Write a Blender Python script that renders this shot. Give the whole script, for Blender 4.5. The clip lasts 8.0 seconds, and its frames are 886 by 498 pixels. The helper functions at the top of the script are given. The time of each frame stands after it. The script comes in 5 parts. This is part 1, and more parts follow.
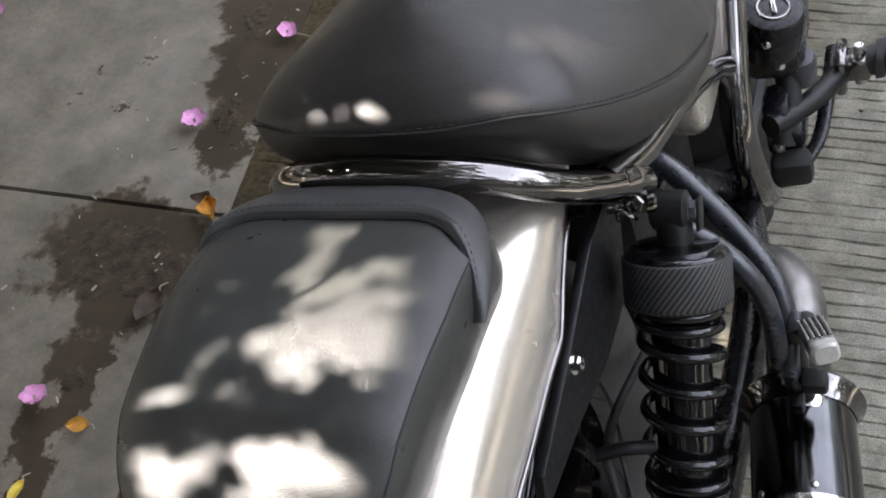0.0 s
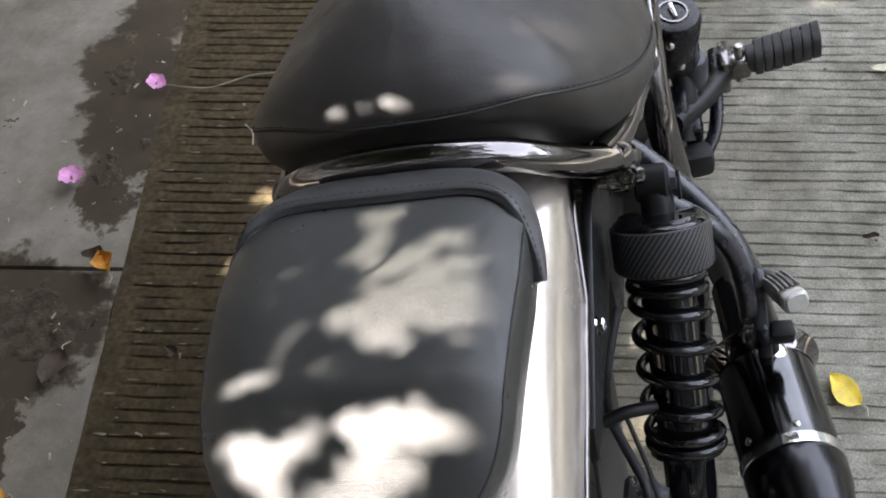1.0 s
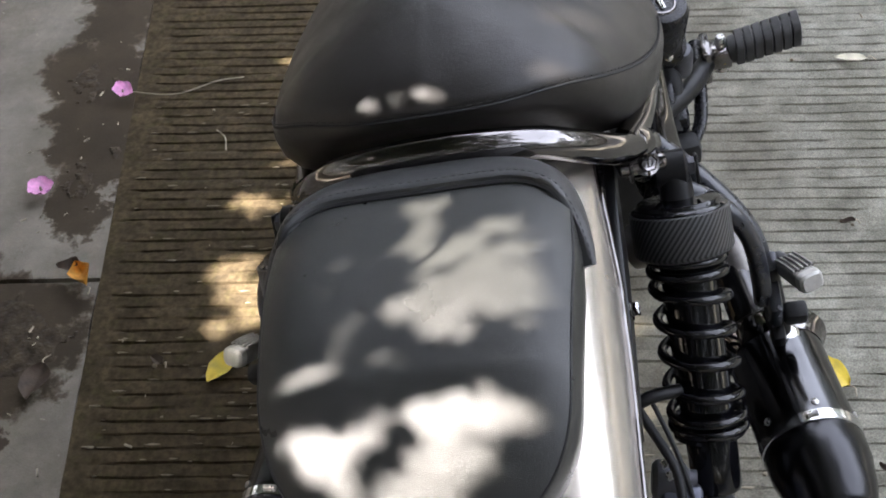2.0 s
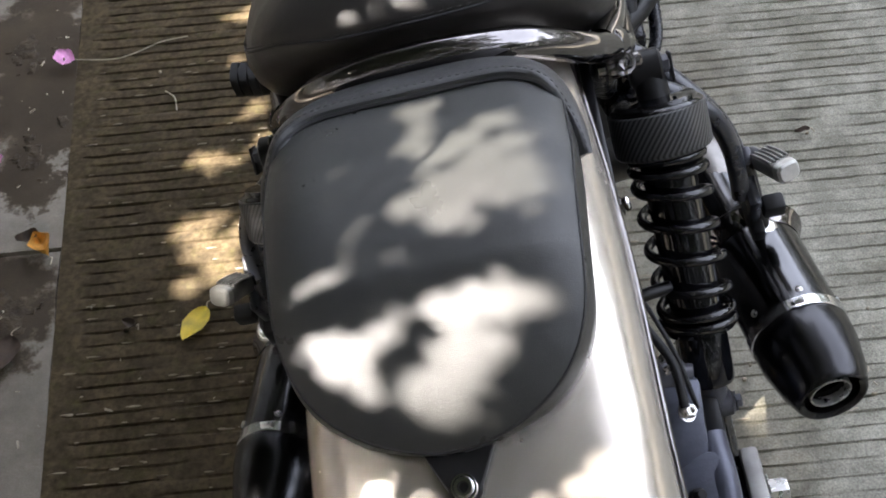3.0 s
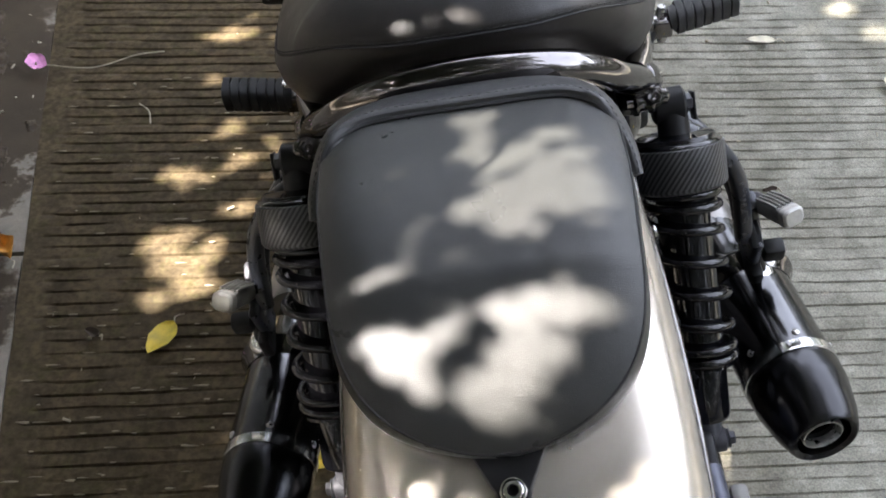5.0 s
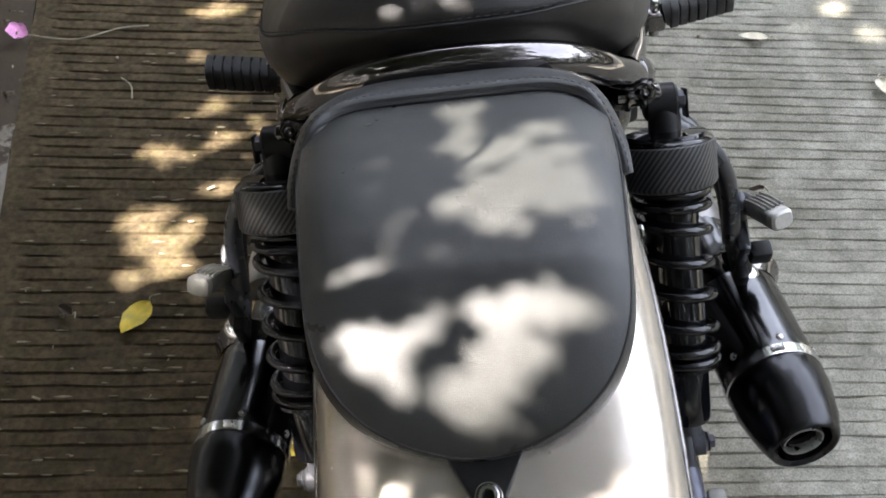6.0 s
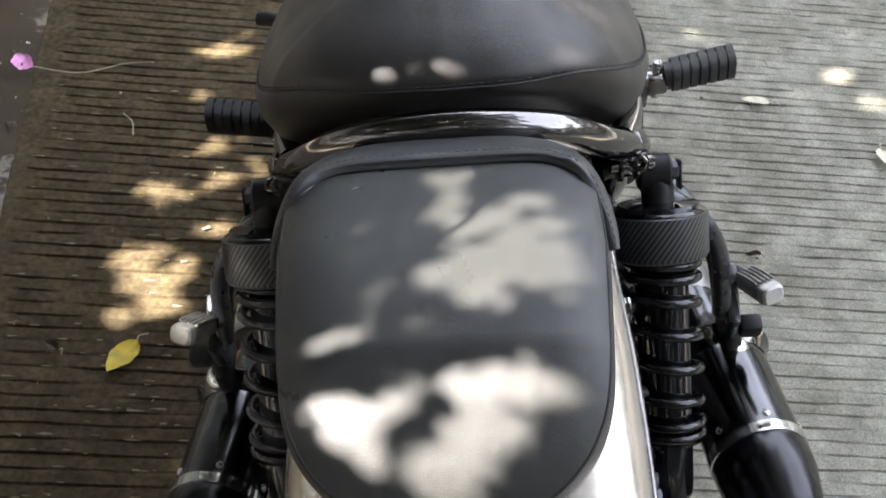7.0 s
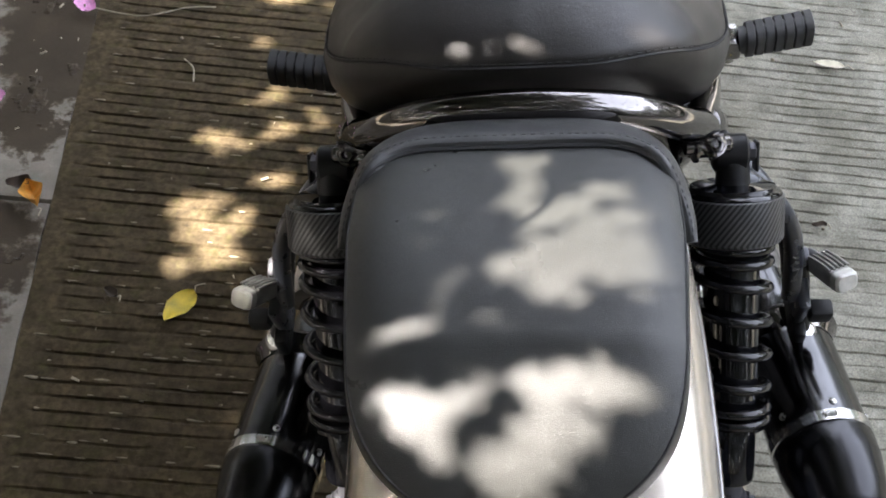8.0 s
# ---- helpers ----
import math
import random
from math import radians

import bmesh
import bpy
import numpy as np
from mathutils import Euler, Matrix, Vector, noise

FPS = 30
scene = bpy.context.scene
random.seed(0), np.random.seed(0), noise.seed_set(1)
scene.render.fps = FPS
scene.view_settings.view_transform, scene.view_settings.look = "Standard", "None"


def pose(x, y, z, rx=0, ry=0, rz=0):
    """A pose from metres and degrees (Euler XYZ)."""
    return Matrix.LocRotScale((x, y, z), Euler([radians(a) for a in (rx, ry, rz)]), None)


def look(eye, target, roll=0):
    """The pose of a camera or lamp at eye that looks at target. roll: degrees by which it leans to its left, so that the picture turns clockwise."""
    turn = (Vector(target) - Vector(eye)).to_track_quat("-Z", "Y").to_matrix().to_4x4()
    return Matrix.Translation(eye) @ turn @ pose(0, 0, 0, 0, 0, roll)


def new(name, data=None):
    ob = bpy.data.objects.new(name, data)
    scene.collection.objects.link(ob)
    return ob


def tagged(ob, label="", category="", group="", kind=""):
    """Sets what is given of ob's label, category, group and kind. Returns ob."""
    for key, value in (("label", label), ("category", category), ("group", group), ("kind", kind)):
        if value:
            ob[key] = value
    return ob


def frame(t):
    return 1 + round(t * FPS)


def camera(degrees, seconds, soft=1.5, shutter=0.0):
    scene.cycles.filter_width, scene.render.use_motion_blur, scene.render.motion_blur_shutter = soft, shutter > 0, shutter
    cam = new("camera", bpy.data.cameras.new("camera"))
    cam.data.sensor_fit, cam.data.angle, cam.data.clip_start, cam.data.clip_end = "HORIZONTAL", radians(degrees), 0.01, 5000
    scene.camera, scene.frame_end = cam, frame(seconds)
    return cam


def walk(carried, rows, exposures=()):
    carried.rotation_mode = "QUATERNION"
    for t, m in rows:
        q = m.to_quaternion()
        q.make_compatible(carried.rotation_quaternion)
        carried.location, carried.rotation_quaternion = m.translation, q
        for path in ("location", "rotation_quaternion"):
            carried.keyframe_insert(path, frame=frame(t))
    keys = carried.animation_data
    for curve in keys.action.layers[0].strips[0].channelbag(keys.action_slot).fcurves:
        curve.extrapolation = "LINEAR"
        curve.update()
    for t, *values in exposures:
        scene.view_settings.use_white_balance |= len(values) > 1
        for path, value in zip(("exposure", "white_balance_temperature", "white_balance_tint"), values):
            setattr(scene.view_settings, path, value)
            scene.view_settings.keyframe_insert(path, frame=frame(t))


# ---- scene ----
cam = camera(43.74, 8.0, 1.8)
PATH = [
    (0, (0.1441, 0.1426, 1.2310), (-0.0714, 1.4191, -0.2935), -18.85),
    (0.5, (0.0563, 0.1370, 1.2334), (0.0180, 1.4216, -0.2990), -15.23),
    (1, (-0.0169, 0.1048, 1.2488), (0.1384, 1.4033, -0.2644), -11.90),
    (1.2, (-0.0430, 0.0900, 1.2555), (0.1372, 1.3802, -0.2620), -12.50),
    (2.3, (-0.0913, 0.1244, 1.2484), (0.2228, 1.3835, -0.2735), -9.01),
    (2.5, (-0.0984, 0.1187, 1.2471), (0.2450, 1.3547, -0.2874), -9.22),
    (3, (-0.1347, 0.1018, 1.2290), (0.2074, 1.2940, -0.3400), -11.41),
    (3.5, (-0.1486, 0.0919, 1.2172), (0.2629, 1.2625, -0.3514), -6.22),
    (4, (-0.1869, 0.0928, 1.2144), (0.2993, 1.2813, -0.3189), -2.37),
    (5.3, (-0.2239, 0.1176, 1.2243), (0.2988, 1.3165, -0.2888), -1.96),
    (5.5, (-0.2192, 0.1181, 1.2251), (0.2617, 1.3654, -0.2625), -5.02),
    (6, (-0.2155, 0.1304, 1.2103), (0.3203, 1.2894, -0.3290), 1.43),
    (6.5, (-0.2068, 0.1320, 1.2192), (0.3729, 1.3066, -0.2922), 2.94),
    (7, (-0.1978, 0.1431, 1.2169), (0.3544, 1.3533, -0.2766), 3.83),
    (7.5, (-0.1946, 0.1502, 1.2230), (0.2930, 1.3299, -0.3166), 2.78),
    (8, (-0.2004, 0.1772, 1.2230), (0.2438, 1.3372, -0.3445), 3.17),
]
SUN_TO = Vector((-0.674, 0.077, 0.734)).normalized()
walk(cam, [(t, look(eye, target, roll)) for t, eye, target, roll in PATH], [(0.0, 4.02, 6700, 14), (3.5, 4.05, 6600, 14), (6.0, 4.16, 6600, 13), (8.0, 4.16, 6650, 13)])

# ---------------------------------------------------------------- light
world = bpy.data.worlds.new("sky")
scene.world = world
world.use_nodes = True
wn = world.node_tree.nodes
sky = wn.new("ShaderNodeTexSky")
sky.sky_type, sky.sun_disc = "NISHITA", False
sky.sun_elevation, sky.sun_rotation = math.asin(SUN_TO.z), math.atan2(SUN_TO.x, SUN_TO.y)
sky.dust_density, sky.ozone_density = 3.0, 0.6
haze = wn.new("ShaderNodeHueSaturation")
haze.inputs["Saturation"].default_value = 0.42
world.node_tree.links.new(sky.outputs[0], haze.inputs["Color"])
world.node_tree.links.new(haze.outputs[0], wn["Background"].inputs[0])
wn["Background"].inputs[1].default_value = 0.15
sun_data = bpy.data.lights.new("sun", "SUN")
sun_data.energy, sun_data.angle, sun_data.color = 3.4, radians(0.53), (1.0, 0.96, 0.89)
new("sun", sun_data).matrix_world = look(SUN_TO * 20, (0, 0, 0))


# ---------------------------------------------------------------- materials
def mat(name, color, rough=0.5, metal=0.0, vary=0.0, vscale=30.0, bump=0.0, bscale=200.0, bump2=0.0, bscale2=20.0, rvary=0.0, spec=0.5, coat=0.0, dark=None, trans=0.0):
    m = bpy.data.materials.new(name)
    m.use_nodes = True
    nt = m.node_tree
    b = nt.nodes["Principled BSDF"]
    b.inputs["Base Color"].default_value = (*color, 1)
    b.inputs["Roughness"].default_value = rough
    b.inputs["Metallic"].default_value = metal
    b.inputs["Specular IOR Level"].default_value = spec
    b.inputs["Coat Weight"].default_value = coat
    b.inputs["Coat Roughness"].default_value = 0.04
    b.inputs["Transmission Weight"].default_value = trans
    co = nt.nodes.new("ShaderNodeTexCoord")

    def tex(scale, detail=6.0):
        n = nt.nodes.new("ShaderNodeTexNoise")
        n.inputs["Scale"].default_value, n.inputs["Detail"].default_value = scale, detail
        nt.links.new(co.outputs["Object"], n.inputs["Vector"])
        return n
    if vary:
        n = tex(vscale)
        r = nt.nodes.new("ShaderNodeValToRGB")
        r.color_ramp.elements[0].position, r.color_ramp.elements[1].position = 0.3, 0.7
        lo = dark or tuple(c * (1 - vary) for c in color)
        r.color_ramp.elements[0].color = (*lo, 1)
        r.color_ramp.elements[1].color = (*[min(1, c * (1 + vary * 0.5)) for c in color], 1)
        nt.links.new(n.outputs["Fac"], r.inputs["Fac"])
        nt.links.new(r.outputs["Color"], b.inputs["Base Color"])
    if rvary:
        n = tex(vscale * 2.3)
        mr = nt.nodes.new("ShaderNodeMapRange")
        mr.inputs["To Min"].default_value, mr.inputs["To Max"].default_value = max(0, rough - rvary), min(1, rough + rvary)
        mr.inputs["From Min"].default_value, mr.inputs["From Max"].default_value = 0.3, 0.7
        nt.links.new(n.outputs["Fac"], mr.inputs["Value"])
        nt.links.new(mr.outputs["Result"], b.inputs["Roughness"])
    last = None
    for strength, scale in ((bump, bscale), (bump2, bscale2)):
        if strength:
            n = tex(scale, 3.0)
            bp = nt.nodes.new("ShaderNodeBump")
            bp.inputs["Strength"].default_value, bp.inputs["Distance"].default_value = strength, 0.6 / scale
            nt.links.new(n.outputs["Fac"], bp.inputs["Height"])
            if last:
                nt.links.new(last.outputs["Normal"], bp.inputs["Normal"])
            last = bp
    if last:
        nt.links.new(last.outputs["Normal"], b.inputs["Normal"])
    return m


LEATHER = mat("black_leather", (0.029, 0.0292, 0.0268), 0.32, vary=0.2, vscale=14, bump=1.0, bscale=1900, bump2=0.04, bscale2=60, rvary=0.05)
SEAT_LEATHER = mat("black_saddle_leather", (0.019, 0.0165, 0.0145), 0.42, spec=0.5, vary=0.25, vscale=14, bump=0.5, bscale=1100, bump2=0.04, bscale2=60, rvary=0.06)
LEATHER_BAND = mat("black_leather_band", (0.034, 0.034, 0.0335), 0.46, vary=0.2, vscale=25, bump=0.5, bscale=1500, rvary=0.06)
THREAD = mat("black_thread", (0.012, 0.012, 0.012), 0.7)
PAINT = mat("champagne_silver_paint", (0.60, 0.545, 0.475), 0.25, 0.75, vary=0.05, vscale=5, bump=0.03, bscale=1800, rvary=0.04, coat=0.2)
GLOSS_BLACK = mat("gloss_black_enamel", (0.004, 0.004, 0.005), 0.06, vary=0.3, vscale=40, rvary=0.03, spec=0.45)
MUFFLER_BLACK = mat("black_chrome", (0.085, 0.085, 0.088), 0.15, 1.0, vary=0.2, vscale=40, rvary=0.03)
SATIN_BLACK = mat("satin_black_metal", (0.007, 0.007, 0.0075), 0.42, 0.0, spec=0.3, vary=0.3, vscale=60, bump=0.08, bscale=500, rvary=0.08)
FRAME_BLACK = mat("black_frame_paint", (0.006, 0.006, 0.008), 0.26, spec=0.35, vary=0.3, vscale=50, rvary=0.06)
TUBE_BLACK = mat("satin_black_tube", (0.016, 0.018, 0.024), 0.30, spec=0.7, vary=0.25, vscale=50, rvary=0.06)
DARK_CHROME = mat("dark_chrome", (0.19, 0.18, 0.178), 0.05, 1.0, vary=0.15, vscale=30, rvary=0.03)
CAP_BLACK = mat("satin_black_end_cap", (0.045, 0.045, 0.047), 0.24, 1.0, vary=0.2, vscale=40, rvary=0.03)
CHROME = mat("chrome", (0.75, 0.75, 0.75), 0.1, 1.0, vary=0.08, vscale=40, rvary=0.05)
STEEL = mat("brushed_steel", (0.55, 0.54, 0.52), 0.3, 1.0, vary=0.2, vscale=80, rvary=0.1)
ALU_SUNLIT = mat("sunlit_cast_aluminium", (0.56, 0.55, 0.51), 0.38, 0.5, vary=0.25, vscale=90, bump=0.15, bscale=700, rvary=0.1)
PEG_METAL = mat("dull_cast_aluminium", (0.33, 0.325, 0.30), 0.42, 0.5, vary=0.3, vscale=90, bump=0.15, bscale=700, rvary=0.1)
GREY_METAL = mat("grey_cast_metal", (0.085, 0.085, 0.095), 0.42, 0.5, vary=0.3, vscale=60, bump=0.15, bscale=500, rvary=0.1)
CALIPER = mat("blue_grey_casting", (0.075, 0.080, 0.105), 0.38, 0.4, vary=0.3, vscale=60, bump=0.15, bscale=500, rvary=0.1)
PALE_STEEL = mat("dull_plated_steel", (0.34, 0.33, 0.31), 0.5, 0.3, vary=0.3, vscale=60, bump=0.1, bscale=500, rvary=0.1)
PEG_RUBBER = mat("worn_lit_grey_rubber", (0.055, 0.055, 0.055), 0.5, vary=0.35, vscale=60, bump=0.2, bscale=400, rvary=0.1)
PIPE = mat("heat_dulled_steel", (0.22, 0.21, 0.20), 0.38, 0.9, vary=0.4, vscale=35, bump=0.1, bscale=300, rvary=0.1)
RUBBER = mat("black_rubber", (0.013, 0.013, 0.013), 0.62, spec=0.3, vary=0.3, vscale=40, bump=0.2, bscale=400, rvary=0.08)
TYRE = mat("tyre_rubber", (0.050, 0.045, 0.040), 0.75, vary=0.3, vscale=20, bump=0.3, bscale=300)
BORE = mat("soot_and_recess_shade", (0.006, 0.006, 0.006), 0.8)


def carbon_material():
    m = mat("carbon_weave_cover", (0.02, 0.02, 0.021), 0.33, rvary=0.04, vary=0.15, vscale=50)
    nt = m.node_tree
    b = nt.nodes["Principled BSDF"]
    uv = nt.nodes.new("ShaderNodeTexCoord")
    mp = nt.nodes.new("ShaderNodeMapping")
    mp.inputs["Rotation"].default_value = (0, 0, radians(-38))
    w = nt.nodes.new("ShaderNodeTexWave")
    w.inputs["Scale"].default_value, w.inputs["Distortion"].default_value = 84.0, 0.15
    r = nt.nodes.new("ShaderNodeValToRGB")
    r.color_ramp.elements[0].color, r.color_ramp.elements[1].color = (0.006, 0.006, 0.0065, 1), (0.075, 0.075, 0.078, 1)
    r.color_ramp.elements[0].position, r.color_ramp.elements[1].position = 0.35, 0.65
    nt.links.new(uv.outputs["UV"], mp.inputs["Vector"])
    nt.links.new(mp.outputs["Vector"], w.inputs["Vector"])
    nt.links.new(w.outputs["Fac"], r.inputs["Fac"])
    nt.links.new(r.outputs["Color"], b.inputs["Base Color"])
    bp = nt.nodes.new("ShaderNodeBump")
    bp.inputs["Strength"].default_value, bp.inputs["Distance"].default_value = 0.25, 0.0006
    nt.links.new(w.outputs["Fac"], bp.inputs["Height"])
    nt.links.new(bp.outputs["Normal"], b.inputs["Normal"])
    return m


CARBON = carbon_material()


def concrete_material(name, base, dirt_shade, scale, where, coarse=0.5, rough=0.75, stains=(), stain=(0, 0, 0)):
    """Concrete with patchy dirt, its colour also darkened for shade. where: (across, low, high), its reach along the
    object's x.
    """
    m = bpy.data.materials.new(name)
    m.use_nodes = True
    nt = m.node_tree
    b = nt.nodes["Principled BSDF"]
    co = nt.nodes.new("ShaderNodeTexCoord")

    def tex(s, d=8.0, rg=0.6):
        n = nt.nodes.new("ShaderNodeTexNoise")
        n.inputs["Scale"].default_value, n.inputs["Detail"].default_value, n.inputs["Roughness"].default_value = s, d, rg
        nt.links.new(co.outputs["Object"], n.inputs["Vector"])
        return n

    def mix(kind, fac, a, c):
        n = nt.nodes.new("ShaderNodeMix")
        n.data_type, n.blend_type = "RGBA", kind
        for sock, v in ((n.inputs[0], fac), (n.inputs[6], a), (n.inputs[7], c)):
            if isinstance(v, (int, float)):
                sock.default_value = v
            elif isinstance(v, tuple):
                sock.default_value = (*v, 1)
            else:
                nt.links.new(v, sock)
        return n.outputs[2]

    def ramp(src, lo, hi, a=(0, 0, 0), c=(1, 1, 1)):
        r = nt.nodes.new("ShaderNodeValToRGB")
        r.color_ramp.elements[0].position, r.color_ramp.elements[1].position = lo, hi
        r.color_ramp.elements[0].color, r.color_ramp.elements[1].color = (*a, 1), (*c, 1)
        nt.links.new(src, r.inputs["Fac"])
        return r.outputs["Color"]
    grain = tex(420, 3)
    blotch = tex(scale)
    big = tex(2.2, 4)
    col = mix("MIX", ramp(blotch.outputs["Fac"], 0.32, 0.7), tuple(c * 0.72 for c in base), tuple(min(1, c * 1.12) for c in base))
    patchy = tex(5.5, 7, 0.68)
    col = mix("MULTIPLY", 0.85, col, ramp(patchy.outputs["Fac"], 0.34, 0.62, (0.66, 0.65, 0.60), (1.12, 1.12, 1.12)))
    col = mix("MULTIPLY", coarse, col, ramp(grain.outputs["Fac"], 0.3, 0.72, (0.45, 0.45, 0.45), (1.25, 1.25, 1.25)))
    sep = nt.nodes.new("ShaderNodeSeparateXYZ")
    nt.links.new(co.outputs["Object"], sep.inputs[0])
    lo, hi = where
    mr = nt.nodes.new("ShaderNodeMapRange")
    mr.inputs["From Min"].default_value, mr.inputs["From Max"].default_value = lo, hi
    mr.inputs["To Min"].default_value, mr.inputs["To Max"].default_value = 1.0, 0.0
    nt.links.new(sep.outputs["X"], mr.inputs["Value"])
    ad = nt.nodes.new("ShaderNodeMath")
    ad.operation = "ADD"
    nt.links.new(mr.outputs["Result"], ad.inputs[0])
    sc = nt.nodes.new("ShaderNodeMath")
    sc.operation, sc.inputs[1].default_value = "MULTIPLY_ADD", 1.1
    sc.inputs[2].default_value = -0.55
    nt.links.new(big.outputs["Fac"], sc.inputs[0])
    nt.links.new(sc.outputs[0], ad.inputs[1])
    moss = tex(34, 7, 0.7)
    clod = tex(95, 4, 0.6)
    earth = mix("MIX", ramp(blotch.outputs["Fac"], 0.34, 0.66), tuple(c * 0.70 for c in dirt_shade), tuple(c * 1.45 for c in dirt_shade))
    earth = mix("MIX", ramp(moss.outputs["Fac"], 0.50, 0.66), earth, (dirt_shade[0] * 0.95, dirt_shade[1] * 1.06, dirt_shade[2] * 0.8))
    earth = mix("MULTIPLY", 0.9, earth, ramp(clod.outputs["Fac"], 0.32, 0.62, (0.52, 0.50, 0.46), (1.18, 1.18, 1.18)))
    col = mix("MIX", ramp(ad.outputs[0], 0.15, 0.85), col, earth)
    b.inputs["Roughness"].default_value = rough
    b.inputs["Specular IOR Level"].default_value = 0.18
    if stains:
        warp = tex(13, 6, 0.65)
        sub = nt.nodes.new("ShaderNodeVectorMath")
        sub.operation, sub.inputs[1].default_value = "SUBTRACT", (0.5, 0.5, 0.5)
        nt.links.new(warp.outputs["Color"], sub.inputs[0])
        mad = nt.nodes.new("ShaderNodeVectorMath")
        mad.operation, mad.inputs[1].default_value = "MULTIPLY_ADD", (0.26, 0.26, 0)
        nt.links.new(sub.outputs[0], mad.inputs[0])
        nt.links.new(co.outputs["Object"], mad.inputs[2])
        total = None
        for u, v, su, sv in stains:
            o = nt.nodes.new("ShaderNodeVectorMath")
            o.operation, o.inputs[1].default_value = "SUBTRACT", (u, v, 0)
            nt.links.new(mad.outputs[0], o.inputs[0])
            k = nt.nodes.new("ShaderNodeVectorMath")
            k.operation, k.inputs[1].default_value = "MULTIPLY", (1 / su, 1 / sv, 0)
            nt.links.new(o.outputs[0], k.inputs[0])
            ln = nt.nodes.new("ShaderNodeVectorMath")
            ln.operation = "LENGTH"
            nt.links.new(k.outputs[0], ln.inputs[0])
            if total is None:
                total = ln.outputs["Value"]
            else:
                mn = nt.nodes.new("ShaderNodeMath")
                mn.operation = "MINIMUM"
                nt.links.new(total, mn.inputs[0])
                nt.links.new(ln.outputs["Value"], mn.inputs[1])
                total = mn.outputs[0]
        wet = ramp(total, 0.78, 1.08, (1, 1, 1), (0, 0, 0))
        soft = ramp(total, 0.8, 2.5, (0.72, 0.72, 0.72), (0, 0, 0))
        col = mix("MIX", soft, col, tuple(c * 2.8 for c in stain))
        col = mix("MIX", wet, col, mix("MIX", ramp(blotch.outputs["Fac"], 0.3, 0.7), stain, tuple(c * 1.6 for c in stain)))
    nt.links.new(col, b.inputs["Base Color"])
    bp = nt.nodes.new("ShaderNodeBump")
    bp.inputs["Strength"].default_value, bp.inputs["Distance"].default_value = 0.55, 0.0015
    nt.links.new(grain.outputs["Fac"], bp.inputs["Height"])
    bp2 = nt.nodes.new("ShaderNodeBump")
    bp2.inputs["Strength"].default_value, bp2.inputs["Distance"].default_value = 0.4, 0.004
    nt.links.new(blotch.outputs["Fac"], bp2.inputs["Height"])
    nt.links.new(bp.outputs["Normal"], bp2.inputs["Normal"])
    nt.links.new(bp2.outputs["Normal"], b.inputs["Normal"])
    return m


MUD_SPOTS = ((-1.033, 0.985, 0.15, 0.12), (-0.953, 0.949, 0.11, 0.12), (-0.977, 0.771, 0.050, 0.10), (-0.966, 0.686, 0.045, 0.10), (-0.947, 0.597, 0.040, 0.08), (-0.941, 1.260, 0.06, 0.11), (-0.922, 1.368, 0.06, 0.14), (-0.966, 1.448, 0.10, 0.17), (-1.015, 1.572, 0.11, 0.12), (-0.976, 1.832, 0.11, 0.24), (-1.277, 1.308, 0.012, 0.015), (-1.185, 1.288, 0.016, 0.013), (-1.255, 1.379, 0.010, 0.010), (-1.184, 1.397, 0.016, 0.008), (-1.344, 0.780, 0.011, 0.011))
# the brown towards the left is dirt plus shade put into the colour
GROOVED = concrete_material("grooved_concrete", (0.318, 0.306, 0.252), (0.064, 0.047, 0.0255), 22, (-0.48, 0.36), coarse=0.85)
SLAB = concrete_material("smooth_concrete", (0.275, 0.247, 0.205), (0.13, 0.108, 0.08), 9, (-3.0, -0.2), coarse=0.25, rough=0.6, stains=MUD_SPOTS, stain=(0.044, 0.033, 0.021))
GROUND = concrete_material("far_concrete", (0.27, 0.265, 0.25), (0.12, 0.10, 0.07), 6, (-3.0, 1.0))
MUD = mat("damp_mud", (0.066, 0.050, 0.033), 0.7, spec=0.2, vary=0.5, vscale=45, bump=0.8, bscale=160, bump2=0.6, bscale2=45, rvary=0.2)
PETAL = mat("pink_petal", (0.78, 0.36, 0.62), 0.55, vary=0.25, vscale=120, bump=0.2, bscale=300)
YELLOW = mat("yellow_leaf", (0.72, 0.54, 0.05), 0.5, vary=0.35, vscale=60, bump=0.2, bscale=300, dark=(0.52, 0.38, 0.05))
ORANGE = mat("orange_leaf", (0.62, 0.29, 0.04), 0.55, vary=0.4, vscale=60, bump=0.2, bscale=300)
BROWN_LEAF = mat("brown_leaf", (0.065, 0.043, 0.028), 0.7, vary=0.4, vscale=60, bump=0.3, bscale=200)
PALE_LEAF = mat("pale_dry_leaf", (0.60, 0.56, 0.42), 0.6, vary=0.25, vscale=70, bump=0.2, bscale=300)
CHIP = mat("pale_cement", (0.27, 0.23, 0.165), 0.8, vary=0.4, vscale=60)
STRAW = mat("dry_straw", (0.40, 0.35, 0.26), 0.7, vary=0.4, vscale=90)
BARK = mat("grey_brown_bark", (0.13, 0.10, 0.075), 0.85, vary=0.5, vscale=9, bump=0.8, bscale=40, bump2=0.6, bscale2=12)
FOLIAGE = mat("green_foliage", (0.080, 0.092, 0.052), 0.55, vary=0.4, vscale=3)


